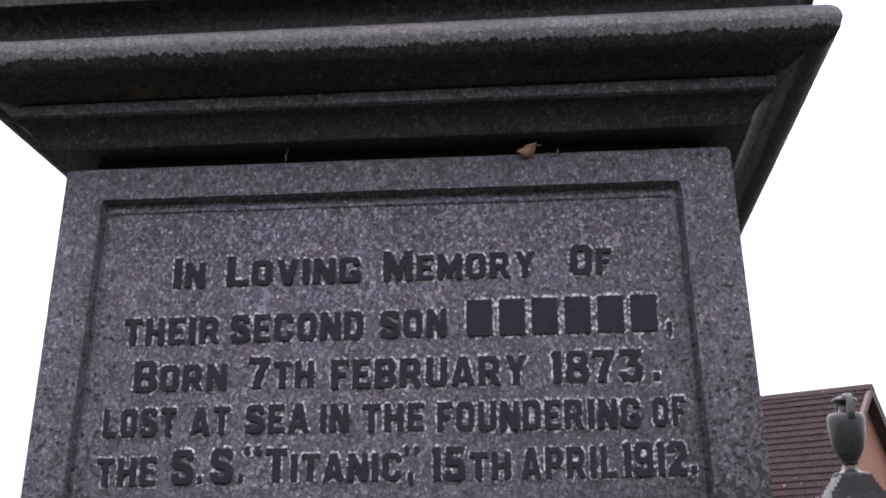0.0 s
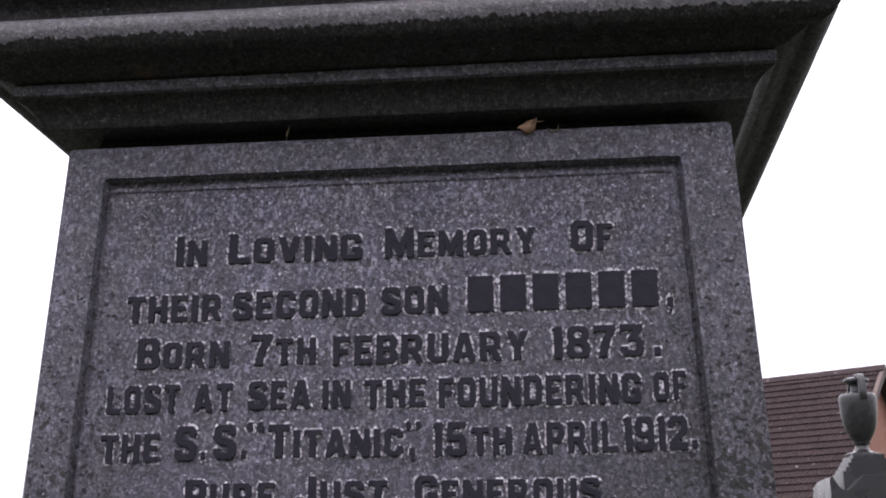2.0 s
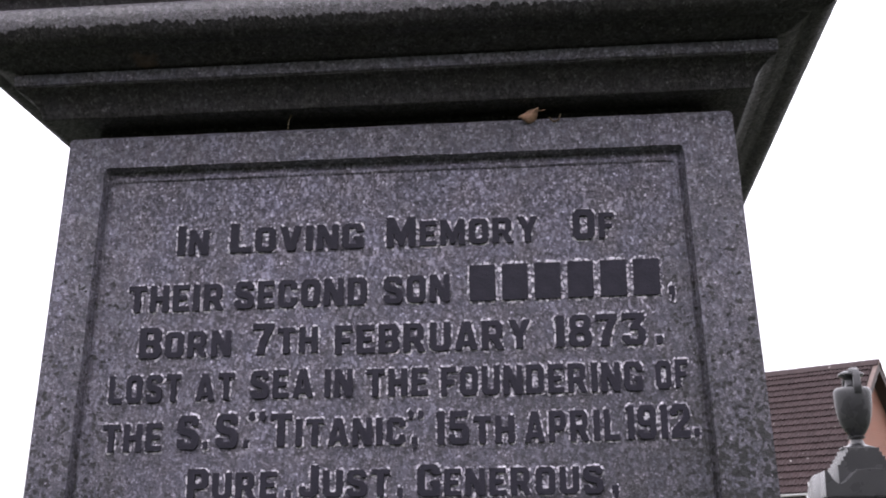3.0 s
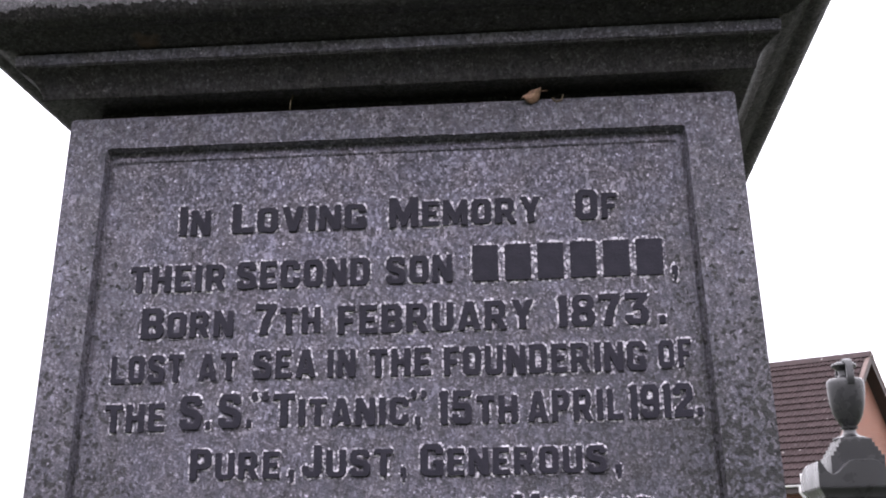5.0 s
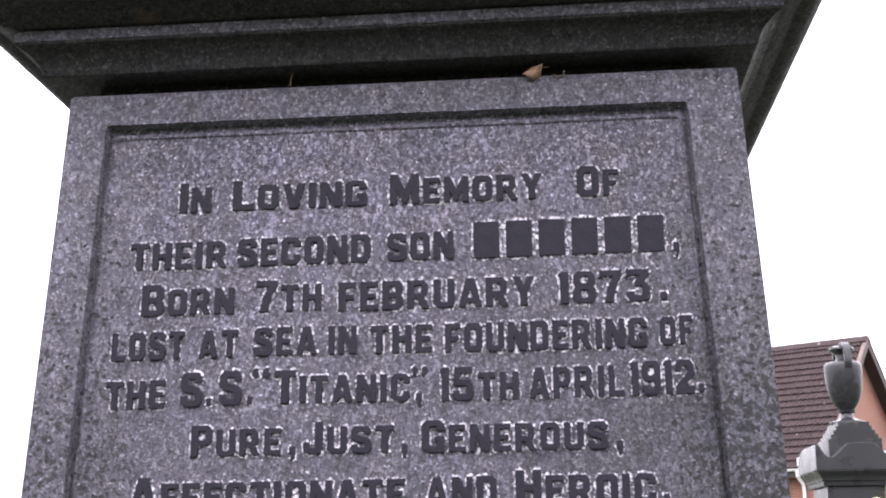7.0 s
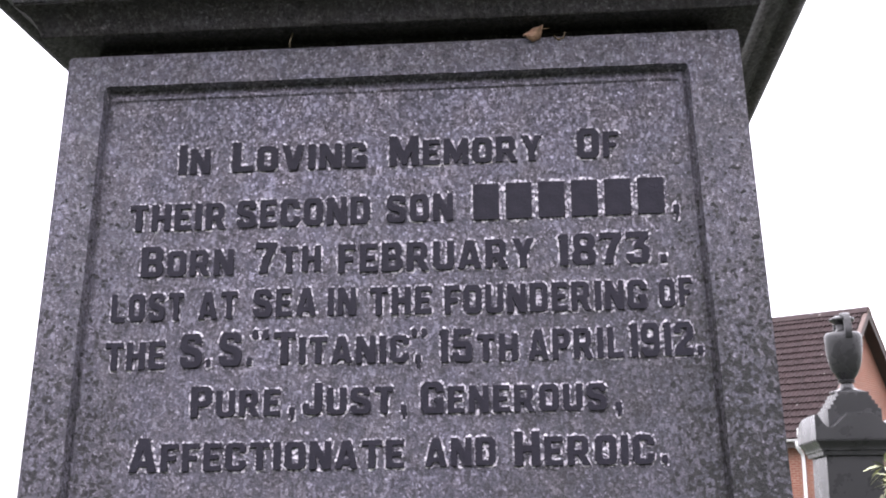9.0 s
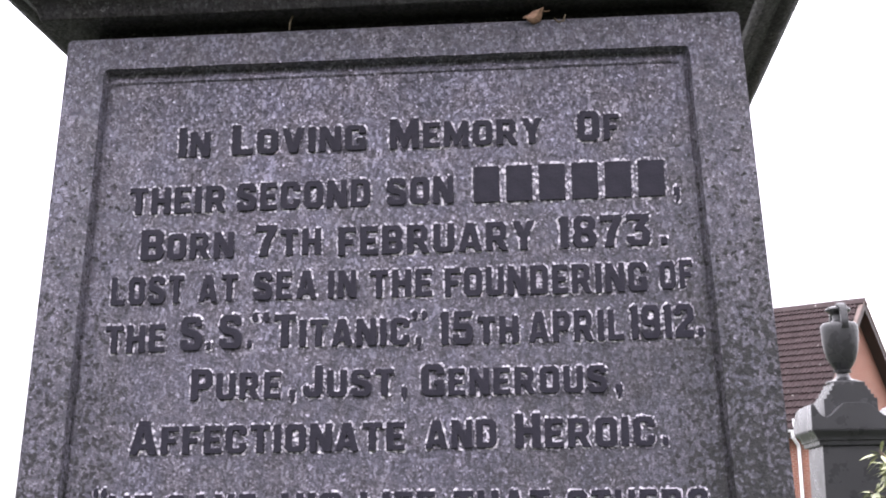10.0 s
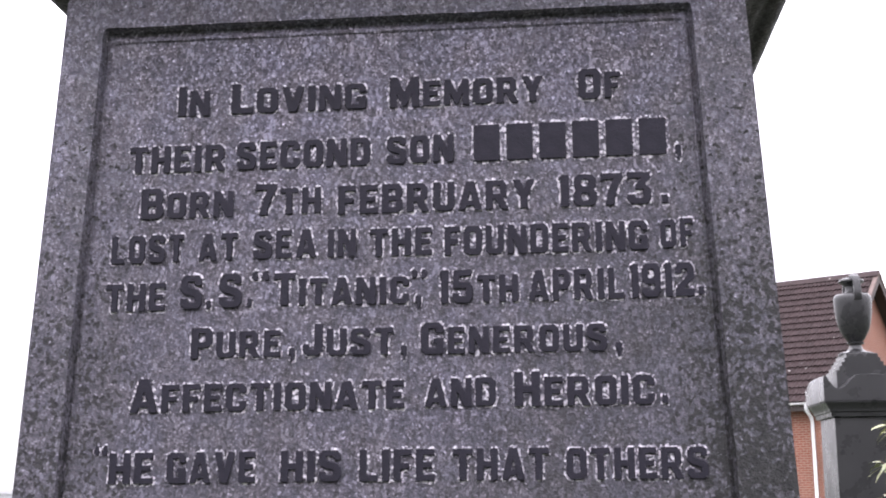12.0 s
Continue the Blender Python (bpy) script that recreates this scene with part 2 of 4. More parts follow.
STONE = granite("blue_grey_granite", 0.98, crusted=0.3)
# one granite twice: paler where lit, undersides darkened with shade besides soot
WASHED_LIT = granite("washed_lit_granite", 0.45, (0.97, 0.90, 1.05), 0.6, 0.45, (0.36, 0.7), 0.45)
SOOT_SHADED = granite("soot_and_shade_granite", 0.25, (1.0, 0.93, 1.0), 0.6, 0.3, (0.45, 0.8), 0.22, (-0.284, -0.040, 2.128))
PECKED = pecked()
LEAD = lead()
POLISHED = polished_stone()
TILE = roof_tile()
BRICK = brickwork()
WHITE = plain("white_plastic", (0.75, 0.75, 0.76), 0.35, 0.05)
BOARD = plain("dark_brown_board", (0.045, 0.033, 0.03), 0.6)
VERGE = plain("verge_mortar", (0.13, 0.095, 0.085), 0.85)
LEAF = leafy("variegated_leaf", (0.04, 0.06, 0.014), (0.31, 0.32, 0.17))
BARK = plain("bark", (0.12, 0.09, 0.06), 0.9, 0.4, 40)
WORN = plain("worn_cut_line", (0.16, 0.16, 0.17), 0.5)
DRY = plain("dry_leaf", (0.30, 0.18, 0.12), 0.7, 0.45, 150)
GRASS = plain("grass", (0.024, 0.032, 0.015), 0.9, 0.4, 3)
ADDED_HEDGE = plain("added_hedge_foliage", (0.035, 0.045, 0.02), 0.8, 0.5, 14)
RENDERED = plain("grey_render", (0.5, 0.5, 0.52), 0.85, 0.15, 2)


# ---- building helpers ----
def mesh_of(name, bm, mat, smooth=None):
    me = bpy.data.meshes.new(name)
    bmesh.ops.recalc_face_normals(bm, faces=bm.faces)
    bm.to_mesh(me)
    bm.free()
    me.materials.append(mat)
    if smooth is not None:
        me.shade_smooth()
        me.set_sharp_from_angle(angle=radians(smooth))
    return me


def part(name, bm, mat, parent, label="", smooth=None):
    me = bm if isinstance(bm, bpy.types.Mesh) else mesh_of(name, bm, mat, smooth)
    ob = new(name, me)
    ob.parent = parent
    return tagged(ob, label) if label else ob


def thing(name, at, label, category, group="", turn=0):
    ob = new(name)
    ob.matrix_world = pose(*at, 0, 0, turn)
    return tagged(ob, label, category, group)


def box(bm, lo, hi):
    vs = [bm.verts.new((x, y, z)) for z in (lo[2], hi[2]) for x, y in ((lo[0], lo[1]), (hi[0], lo[1]), (hi[0], hi[1]), (lo[0], hi[1]))]
    for f in ((3, 2, 1, 0), (4, 5, 6, 7), (0, 1, 5, 4), (1, 2, 6, 5), (2, 3, 7, 6), (3, 0, 4, 7)):
        bm.faces.new([vs[i] for i in f])
    return vs


def bridge(bm, a, b):
    k = len(a)
    for i in range(k):
        bm.faces.new((a[i], a[(i + 1) % k], b[(i + 1) % k], b[i]))


def square_sweep(bm, profile, cx=0.0, cy=0.0, steps=1):
    """A square moulding: rings of (half width, height), or of a ragged line on the nose."""
    rings = []
    for row in profile:
        pts = []
        for (ax, ay), (bx, by) in zip(((-1, -1), (1, -1), (1, 1), (-1, 1)), ((1, -1), (1, 1), (-1, 1), (-1, -1))):
            for i in range(steps):
                t = i / steps
                h, z = roll_point(row(len(pts))) if callable(row) else row
                pts.append(bm.verts.new((cx + h * (ax + (bx - ax) * t), cy + h * (ay + (by - ay) * t), z)))
        rings.append(pts)
    for a, b in zip(rings, rings[1:]):
        bridge(bm, a, b)
    bm.faces.new(list(reversed(rings[0])))
    bm.faces.new(rings[-1])


def lathe(bm, profile, seg=40):
    rings = [[bm.verts.new((r * math.cos(2 * math.pi * i / seg), r * math.sin(2 * math.pi * i / seg), z)) for i in range(seg)] for r, z in profile]
    for a, b in zip(rings, rings[1:]):
        bridge(bm, a, b)
    bm.faces.new(list(reversed(rings[0])))
    bm.faces.new(rings[-1])


def arc(c, r, a0, a1, k, squash=1.0):
    return [(c[0] + r * math.cos(radians(a0 + (a1 - a0) * i / k)), c[1] + squash * r * math.sin(radians(a0 + (a1 - a0) * i / k))) for i in range(k + 1)]


def tube(bm, pts, radii, seg=8):
    rings = []
    for i, p in enumerate(pts):
        d = (Vector(pts[min(i + 1, len(pts) - 1)]) - Vector(pts[max(i - 1, 0)])).normalized()
        q = d.to_track_quat("Z", "Y")
        rings.append([bm.verts.new(Vector(p) + q @ Vector((radii[i] * math.cos(2 * math.pi * k / seg), radii[i] * math.sin(2 * math.pi * k / seg), 0))) for k in range(seg)])
    for a, b in zip(rings, rings[1:]):
        bridge(bm, a, b)
    bm.faces.new(list(reversed(rings[0])))
    bm.faces.new(rings[-1])


def slab(bm, outline, depth, place):
    """An outline in (u, v), extruded by depth in w; place turns (u, v, w) into a point."""
    a = [bm.verts.new(place(u, v, 0)) for u, v in outline]
    b = [bm.verts.new(place(u, v, depth)) for u, v in outline]
    bm.faces.new(list(reversed(a)))
    bm.faces.new(b)
    bridge(bm, a, b)


# ---- ground ----
def ground():
    bm = bmesh.new()
    bmesh.ops.create_grid(bm, x_segments=60, y_segments=60, size=1500)
    for v in bm.verts:
        v.co.z = -0.02 if v.co.length < 60 else 0.5 * noise.noise(v.co * 0.004) - 0.3
    ob = new("ground", mesh_of("ground", bm, GRASS))
    tagged(ob, "mown dark green grass of the burial ground", "ground", kind="structure")


ground()



# ---- a tall dark hedge, added unseen, closes off low sky light behind the path ----
bm = bmesh.new()
bmesh.ops.create_grid(bm, x_segments=160, y_segments=26, size=1.0)
for v in bm.verts:
    x, h = v.co.x * 19, (v.co.y + 1) / 2
    p = Vector((x, 0, h * 6))
    v.co = Vector((x, -10.5 + 0.034 * x * x + 0.7 * noise.noise(p * 0.9) + 0.25 * noise.noise(p * 3.1), h * (4.8 + 0.7 * noise.noise(Vector((x * 0.35, 3, 0))) + 0.5 * noise.noise(Vector((x * 1.7, 9, 0)))) - 0.1))
hedge = tagged(new("backdrop", mesh_of("backdrop", bm, ADDED_HEDGE, 70)), "tall dark green hedge, unseen, added to close off low sky light", "hedge", kind="structure")
hedge.modifiers.new("thickness", "SOLIDIFY").thickness = 0.6


# ---- the granite monument ----
Z_REF, HALF, LEAN = 1.75, 0.4462, math.tan(radians(2.37))
CENTRE_Y = 0.4396
DIE_FOOT, DIE_TOP, RECESS = 0.62, 2.109, 0.0135


def face_y(z, deep=0.0):
    return (z - Z_REF) * LEAN - RECESS + deep


def die_mesh():
    """The tapered block: a sunken panel with a drop, a bead and a fine groove round it, and a worn upper arris."""
    bm = bmesh.new()

    def half(z):
        return HALF - (z - Z_REF) * LEAN

    def ring(xl, xr, zt, zb, deep, bend):
        """A frame on the leaning front with rounded corners, its sides following the taper."""
        g = (zt - zb) * LEAN
        corners = ((xl - g, zb, 1, 1), (xr + g, zb, -1, 1), (xr, zt, -1, -1), (xl, zt, 1, -1))
        pts = []
        for k, (x, z, sx, sz) in enumerate(corners):
            for i in range(5):
                a = radians(180 + 90 * k + 22.5 * i)
                pts.append(Vector((x + sx * bend + bend * math.cos(a), z + sz * bend + bend * math.sin(a))))
        out = []
        for i, (p, q) in enumerate(zip(pts, pts[1:] + pts[:1])):
            steps = 150 if i in (9, 19) else 110 if i in (4, 14) else 1
            side = Vector((p.y - q.y, q.x - p.x)).normalized()
            for j in range(steps):
                c = p.lerp(q, j / steps)
                wear = noise.noise(Vector((c.x * 90, c.y * 90, zt * 900))) + 0.7 * noise.noise(Vector((c.x * 330, c.y * 330, zt * 700)))
                c = c + side * 0.0011 * wear
                out.append(bm.verts.new((c.x, face_y(c.y, deep), c.y)))
        return out

    shoulder = DIE_TOP - 0.007
    ht, hb = half(shoulder), half(DIE_FOOT)
    outer = [bm.verts.new((-hb, face_y(DIE_FOOT), DIE_FOOT)), bm.verts.new((hb, face_y(DIE_FOOT), DIE_FOOT)),
             bm.verts.new((ht, face_y(shoulder), shoulder)), bm.verts.new((-ht, face_y(shoulder), shoulder))]
    rings = [ring(-0.3815, 0.3680, 2.0645, 0.95, 0, 0.006), ring(-0.3790, 0.3652, 2.0618, 0.953, 0.0150, 0.006),
             ring(-0.3775, 0.3636, 2.0550, 0.960, 0.0150, 0.008), ring(-0.3752, 0.3610, 2.0505, 0.964, 0.0110, 0.008),
             ring(-0.3738, 0.3596, 2.0484, 0.966, 0.0110, 0.008), ring(-0.3722, 0.3572, 2.0462, 0.968, RECESS, 0.008)]
    edges = [bm.edges.new((r[i], r[(i + 1) % len(r)])) for r in (outer, rings[0]) for i in range(len(r))]
    bmesh.ops.triangle_fill(bm, edges=edges, use_beauty=True)
    for a, b in zip(rings, rings[1:]):
        bridge(bm, a, b)
    bm.faces.new(rings[-1])
    back = [bm.verts.new((v.co.x, 2 * CENTRE_Y - v.co.y, v.co.z)) for v in outer]
    for i in (0, 1, 3):
        bm.faces.new((outer[i], outer[(i + 1) % 4], back[(i + 1) % 4], back[i]))
    bm.faces.new(list(reversed(back)))
    crown = [outer[3], outer[2], back[2], back[3]]
    for inset, z in ((0.0015, DIE_TOP - 0.003), (0.005, DIE_TOP)):
        up = [bm.verts.new((v.co.x - math.copysign(inset, v.co.x), v.co.y + math.copysign(inset, CENTRE_Y - v.co.y), z)) for v in (outer[3], outer[2], back[2], back[3])]
        bridge(bm, crown, up)
        crown = up
    bm.faces.new(crown)
    return bm


def soften(ob, width):
    k = ob.modifiers.new("worn_edges", "BEVEL")
    k.width, k.segments, k.limit_method, k.angle_limit = width, 2, "ANGLE", radians(50)
    return ob


monument = thing("monument", (0, 0, 0), "tall tapered blue-grey granite monument with raised lead inscription", "monument")
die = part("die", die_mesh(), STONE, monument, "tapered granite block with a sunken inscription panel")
soften(die, 0.0025)

H0 = 0.432
cove = [(H0 - 0.05, DIE_TOP), (H0 - 0.030, DIE_TOP), (H0 - 0.030, 2.1285), (H0 + 0.027, 2.1275)]
cove += [(H0 + o, z) for o, z in ((0.0285, 2.1295), (0.030, 2.136), (0.034, 2.1445), (0.040, 2.1520), (0.047, 2.1580), (0.0560, 2.1625), (0.0560, 2.1660))]
fillet = [(H0 + o, z) for o, z in ((0.02, 2.1660), (0.0570, 2.1660), (0.0575, 2.1805), (0.03, 2.1815))]


def roll_point(angle):
    """A point on the round nose of the cornice."""
    return H0 + 0.1010 + 0.0268 * math.cos(radians(angle)), 2.2220 + 0.0268 * math.sin(radians(angle))


def soot_shade_line(k):
    """The ragged line round the nose up to which the soot and the painted shade reach."""
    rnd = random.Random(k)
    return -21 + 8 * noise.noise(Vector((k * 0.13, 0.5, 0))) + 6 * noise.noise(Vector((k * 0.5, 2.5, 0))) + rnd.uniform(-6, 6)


drip = [(H0 + 0.04, 2.1815), (H0 + 0.070, 2.1840)] + [roll_point(a) for a in range(-110, -43, 11)] + [soot_shade_line, (H0 + 0.05, 2.2110)]
roll = [(H0 + 0.05, 2.2110), soot_shade_line] + [roll_point(a) for a in range(0, 91, 9)] + [(H0 + 0.05, 2.2495)]
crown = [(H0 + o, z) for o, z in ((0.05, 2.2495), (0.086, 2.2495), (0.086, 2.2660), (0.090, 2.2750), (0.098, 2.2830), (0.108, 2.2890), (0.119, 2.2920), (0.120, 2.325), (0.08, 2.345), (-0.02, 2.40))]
# coves and undersides take the darker granite, their shade put into its colour
for name, rows, stone, lab in (("cove_moulding", cove, SOOT_SHADED, "hollow moulding under the cornice, black with soot and painted shade"), ("fillet", fillet, STONE, "narrow blue-grey granite fillet of the cornice"),
                               ("drip_moulding", drip, SOOT_SHADED, "hollow underside of the cornice roll, black with soot and painted shade"), ("roll_moulding", roll, WASHED_LIT, "rounded granite moulding of the cornice"), ("crown_moulding", crown, SOOT_SHADED, "upper moulding of the cornice, dark with soot and painted shade")):
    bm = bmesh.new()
    ragged = soot_shade_line in rows
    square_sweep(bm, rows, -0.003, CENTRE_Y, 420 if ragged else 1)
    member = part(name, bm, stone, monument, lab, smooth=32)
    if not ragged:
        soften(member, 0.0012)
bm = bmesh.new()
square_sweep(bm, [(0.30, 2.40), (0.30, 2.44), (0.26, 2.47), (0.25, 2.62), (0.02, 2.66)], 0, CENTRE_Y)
soften(part("top_block", bm, SOOT_SHADED, monument, smooth=32), 0.004)
bm = bmesh.new()
square_sweep(bm, [(0.60, 0.26), (0.60, 0.52), (0.585, 0.55), (0.53, 0.60), (0.515, DIE_FOOT)], 0, CENTRE_Y)
soften(part("plinth", bm, STONE, monument, smooth=32), 0.004)
bm = bmesh.new()
square_sweep(bm, [(0.78, -0.05), (0.78, 0.22), (0.74, 0.26)], 0, CENTRE_Y)
soften(part("base_step", bm, STONE, monument), 0.006)

# ---- raised letters ----
# A mason's block letters, one cap height tall: outlines first, then the eyes cut through them.
V, H = 0.275, 0.195  # upright and level strokes
OUTLINES, READY = {}, {}


def rect(x0, y0, x1, y1, cut=0.0):
    """A rectangle with its corners cut off."""
    if not cut:
        return [(x0, y0), (x1, y0), (x1, y1), (x0, y1)]
    return [(x0 + cut, y0), (x1 - cut, y0), (x1, y0 + cut), (x1, y1 - cut), (x1 - cut, y1), (x0 + cut, y1), (x0, y1 - cut), (x0, y0 + cut)]


def draw_letters():
    o, w, c = OUTLINES, 0.80, 0.15
    r, top = w - V, 1 - H
    o["I"] = ([rect(0, 0, 0.285, 1)], [])
    o["L"] = ([[(0, 0), (0.68, 0), (0.68, H + 0.05), (0.60, H), (V, H), (V, 1), (0, 1)]], [])
    o["T"] = ([[(0.235, 0), (0.515, 0), (0.515, top), (0.66, top), (0.75, top - 0.05), (0.75, 1), (0, 1), (0, top - 0.05), (0.09, top), (0.235, top)]], [])
    o["H"] = ([[(0, 0), (V, 0), (V, 0.40), (r, 0.40), (r, 0), (w, 0), (w, 1), (r, 1), (r, 0.60), (V, 0.60), (V, 1), (0, 1)]], [])
    o["E"] = ([[(0, 0), (0.70, 0), (0.70, H + 0.05), (0.62, H), (V, H), (V, 0.41), (0.60, 0.41), (0.60, 0.59), (V, 0.59), (V, top), (0.61, top), (0.69, top - 0.05), (0.69, 1), (0, 1)]], [])
    o["F"] = ([[(0, 0), (V, 0), (V, 0.38), (0.58, 0.38), (0.58, 0.57), (V, 0.57), (V, top), (0.60, top), (0.68, top - 0.05), (0.68, 1), (0, 1)]], [])
    o["N"] = ([[(0, 0), (0.25, 0), (0.25, 0.50), (0.54, 0), (0.82, 0), (0.82, 1), (0.57, 1), (0.57, 0.50), (0.28, 1), (0, 1)]], [])
    o["M"] = ([[(0, 0), (0.25, 0), (0.25, 0.44), (0.43, 0.04), (0.57, 0.04), (0.75, 0.44), (0.75, 0), (1, 0), (1, 1), (0.74, 1), (0.50, 0.52), (0.26, 1), (0, 1)]], [])
    o["V"] = ([[(0.28, 0), (0.58, 0), (0.86, 1), (0.57, 1), (0.43, 0.42), (0.29, 1), (0, 1)]], [])
    o["Y"] = ([[(0.28, 0), (0.56, 0), (0.56, 0.42), (0.84, 1), (0.55, 1), (0.42, 0.68), (0.29, 1), (0, 1), (0.28, 0.42)]], [])
    o["A"] = ([[(0, 0), (0.27, 0), (0.31, 0.15), (0.57, 0.15), (0.61, 0), (0.88, 0), (0.60, 1), (0.28, 1)]], [[(0.36, 0.33), (0.52, 0.33), (0.44, 0.65)]])
    o["O"] = ([rect(0, 0, w, 1, c)], [rect(V, H + 0.02, r, top - 0.02, 0.04)])
    o["D"] = ([[(0, 0), (w - c, 0), (w, c), (w, 1 - c), (w - c, 1), (0, 1)]], [[(V, H), (r - 0.04, H), (r, H + 0.05), (r, top - 0.05), (r - 0.04, top), (V, top)]])
    o["U"] = ([[(c, 0), (w - c, 0), (w, c), (w, 1), (r, 1), (r, H + 0.05), (r - 0.05, H), (V + 0.05, H), (V, H + 0.05), (V, 1), (0, 1), (0, c)]], [])
    o["J"] = ([[(c, 0), (0.66 - c, 0), (0.66, c), (0.66, 1), (0.38, 1), (0.38, H), (0.23, H), (0.23, 0.36), (0, 0.36), (0, c)]], [])
    o["C"] = ([[(c, 0), (w - c, 0), (w, c), (w, 0.37), (r, 0.37), (r, H), (V, H), (V, top), (r, top), (r, 0.65), (w, 0.65), (w, 1 - c), (w - c, 1), (c, 1), (0, 1 - c), (0, c)]], [])
    o["G"] = ([[(c, 0), (w - 0.04, 0), (w, 0.04), (w, 0.50), (0.44, 0.50), (0.44, 0.35), (r, 0.35), (r, H), (V, H), (V, top), (r, top), (r, 0.67), (w, 0.67), (w, 1 - c), (w - c, 1), (c, 1), (0, 1 - c), (0, c)]], [])
    o["B"] = ([[(0, 0), (w - c, 0), (w, c), (w, 0.40), (w - 0.09, 0.51), (w - 0.02, 0.61), (w - 0.02, 1 - c), (w - c, 1), (0, 1)]], [rect(V, 0.19, r, 0.41), rect(V, 0.60, r - 0.02, 0.81)])
    o["P"] = ([[(0, 0), (V, 0), (V, 0.34), (0.76 - c, 0.34), (0.76, 0.48), (0.76, 1 - c), (0.76 - c, 1), (0, 1)]], [rect(V, 0.53, 0.50, 0.81)])
    o["R"] = ([[(0, 0), (V, 0), (V, 0.34), (0.37, 0.34), (0.57, 0), (0.86, 0), (0.65, 0.38), (0.78, 0.50), (0.78, 1 - c), (0.78 - c, 1), (0, 1)]], [rect(V, 0.53, 0.52, 0.81)])
    o["S"] = ([[(0, 0.14), (0.14, 0), (w - 0.14, 0), (w, 0.14), (w, 0.44), (w - 0.16, 0.57), (0.32, 0.65), (V, 0.69), (V, top), (r, top), (r, 0.69), (w - 0.02, 0.69), (w - 0.02, 0.87), (w - 0.14, 1),
                (0.14, 1), (0, 0.86), (0, 0.57), (0.15, 0.44), (r - 0.05, 0.37), (r, 0.33), (r, H), (V, H), (V, 0.32), (0, 0.32)]], [])
    o["1"] = ([[(0.06, 0), (0.36, 0), (0.36, 1), (0.12, 1), (0, 0.93), (0, 0.84), (0.06, 0.84)]], [])
    o["2"] = ([[(0, 0), (w, 0), (w, H + 0.03), (0.36, H + 0.03), (w, 0.55), (w, 1 - c), (w - c, 1), (c, 1), (0, 1 - c), (0, 0.66), (V, 0.66), (V, top), (r, top), (r, 0.62), (0, 0.22)]], [])
    o["3"] = ([[(0, c), (c, 0), (w - c, 0), (w, c), (w, 0.46), (w - 0.18, 0.62), (w - 0.02, top), (w - 0.02, 1), (0, 1), (0, 0.70), (0.12, top), (0.46, top), (0.28, 0.60), (0.28, 0.46), (r, 0.46), (r, H), (V, H), (V, 0.31), (0, 0.31)]], [])
    o["5"] = ([[(0, c), (c, 0), (w - c, 0), (w, c), (w, 0.49), (w - c, 0.63), (V, 0.63), (V, top), (w - 0.04, top), (w - 0.04, 1), (0.05, 1), (0.02, 0.44), (r, 0.44), (r, H), (V, H), (V, 0.30), (0, 0.30)]], [])
    o["7"] = ([[(0.14, 0), (0.45, 0), (0.50, 0.33), (0.62, 0.60), (0.76, 0.82), (0.76, 1), (0, 1), (0, top - 0.07), (0.09, top), (0.44, top), (0.26, 0.48)]], [])
    o["8"] = ([[(c, 0), (w - c, 0), (w, c), (w, 0.40), (w - 0.10, 0.52), (w - 0.03, 0.62), (w - 0.03, 0.86), (w - 0.17, 1), (0.17, 1), (0.03, 0.86), (0.03, 0.62), (0.10, 0.52), (0, 0.40), (0, c)]],
              [rect(V, 0.17, r, 0.41, 0.06), rect(V, 0.62, r, 0.84, 0.06)])
    o["9"] = ([[(0, c), (c, 0), (w - c, 0), (w, c), (w, 1 - c), (w - c, 1), (c, 1), (0, 1 - c), (0, 0.52), (c, 0.38), (r, 0.38), (r, H), (V, H), (V, 0.28), (0, 0.28)]], [rect(V, 0.56, r, 0.82, 0.04)])
    o["."] = ([rect(0, 0, 0.25, 0.25, 0.03)], [])
    o[","] = ([[(0.08, -0.20), (0.20, -0.14), (0.27, 0.0), (0.27, 0.25), (0.02, 0.25), (0.02, 0.02), (0.12, 0.02)]], [])
    tick = [(0.02, 0.80), (0.12, 0.70), (0.22, 0.72), (0.26, 0.82), (0.22, 0.90), (0.24, 1.0), (0.12, 1.02), (0.04, 0.92)]
    o["\u201c"] = ([tick, [(x + 0.36, y) for x, y in tick]], [])
    o["\u201d"] = ([[(0.28 - x, 1.72 - y) for x, y in tick], [(0.64 - x, 1.72 - y) for x, y in tick]], [])


draw_letters()


def filled(outlines, round_edge):
    """Flat outlines filled and thickened into a mesh from 0 to 1 in height, with a softened upper edge."""
    cu = bpy.data.curves.new("letter", "CURVE")
    cu.dimensions, cu.fill_mode = "2D", "BOTH"
    cu.extrude, cu.bevel_depth, cu.bevel_resolution, cu.offset = 0.03, round_edge, 1, -round_edge
    for pts in outlines:
        sp = cu.splines.new("POLY")
        sp.points.add(len(pts) - 1)
        for q, (x, y) in zip(sp.points, pts):
            q.co = (x, y, 0, 1)
        sp.use_cyclic_u = True
    ob = new("letter", cu)
    me = bpy.data.meshes.new_from_object(ob.evaluated_get(bpy.context.evaluated_depsgraph_get()))
    bpy.data.objects.remove(ob)
    co = np.empty(len(me.vertices) * 3)
    me.vertices.foreach_get("co", co)
    co = co.reshape(-1, 3)
    co[:, 2] = (co[:, 2] - co[:, 2].min()) / max(np.ptp(co[:, 2]), 1e-6)
    me.vertices.foreach_set("co", co.ravel())
    me.update()
    return me


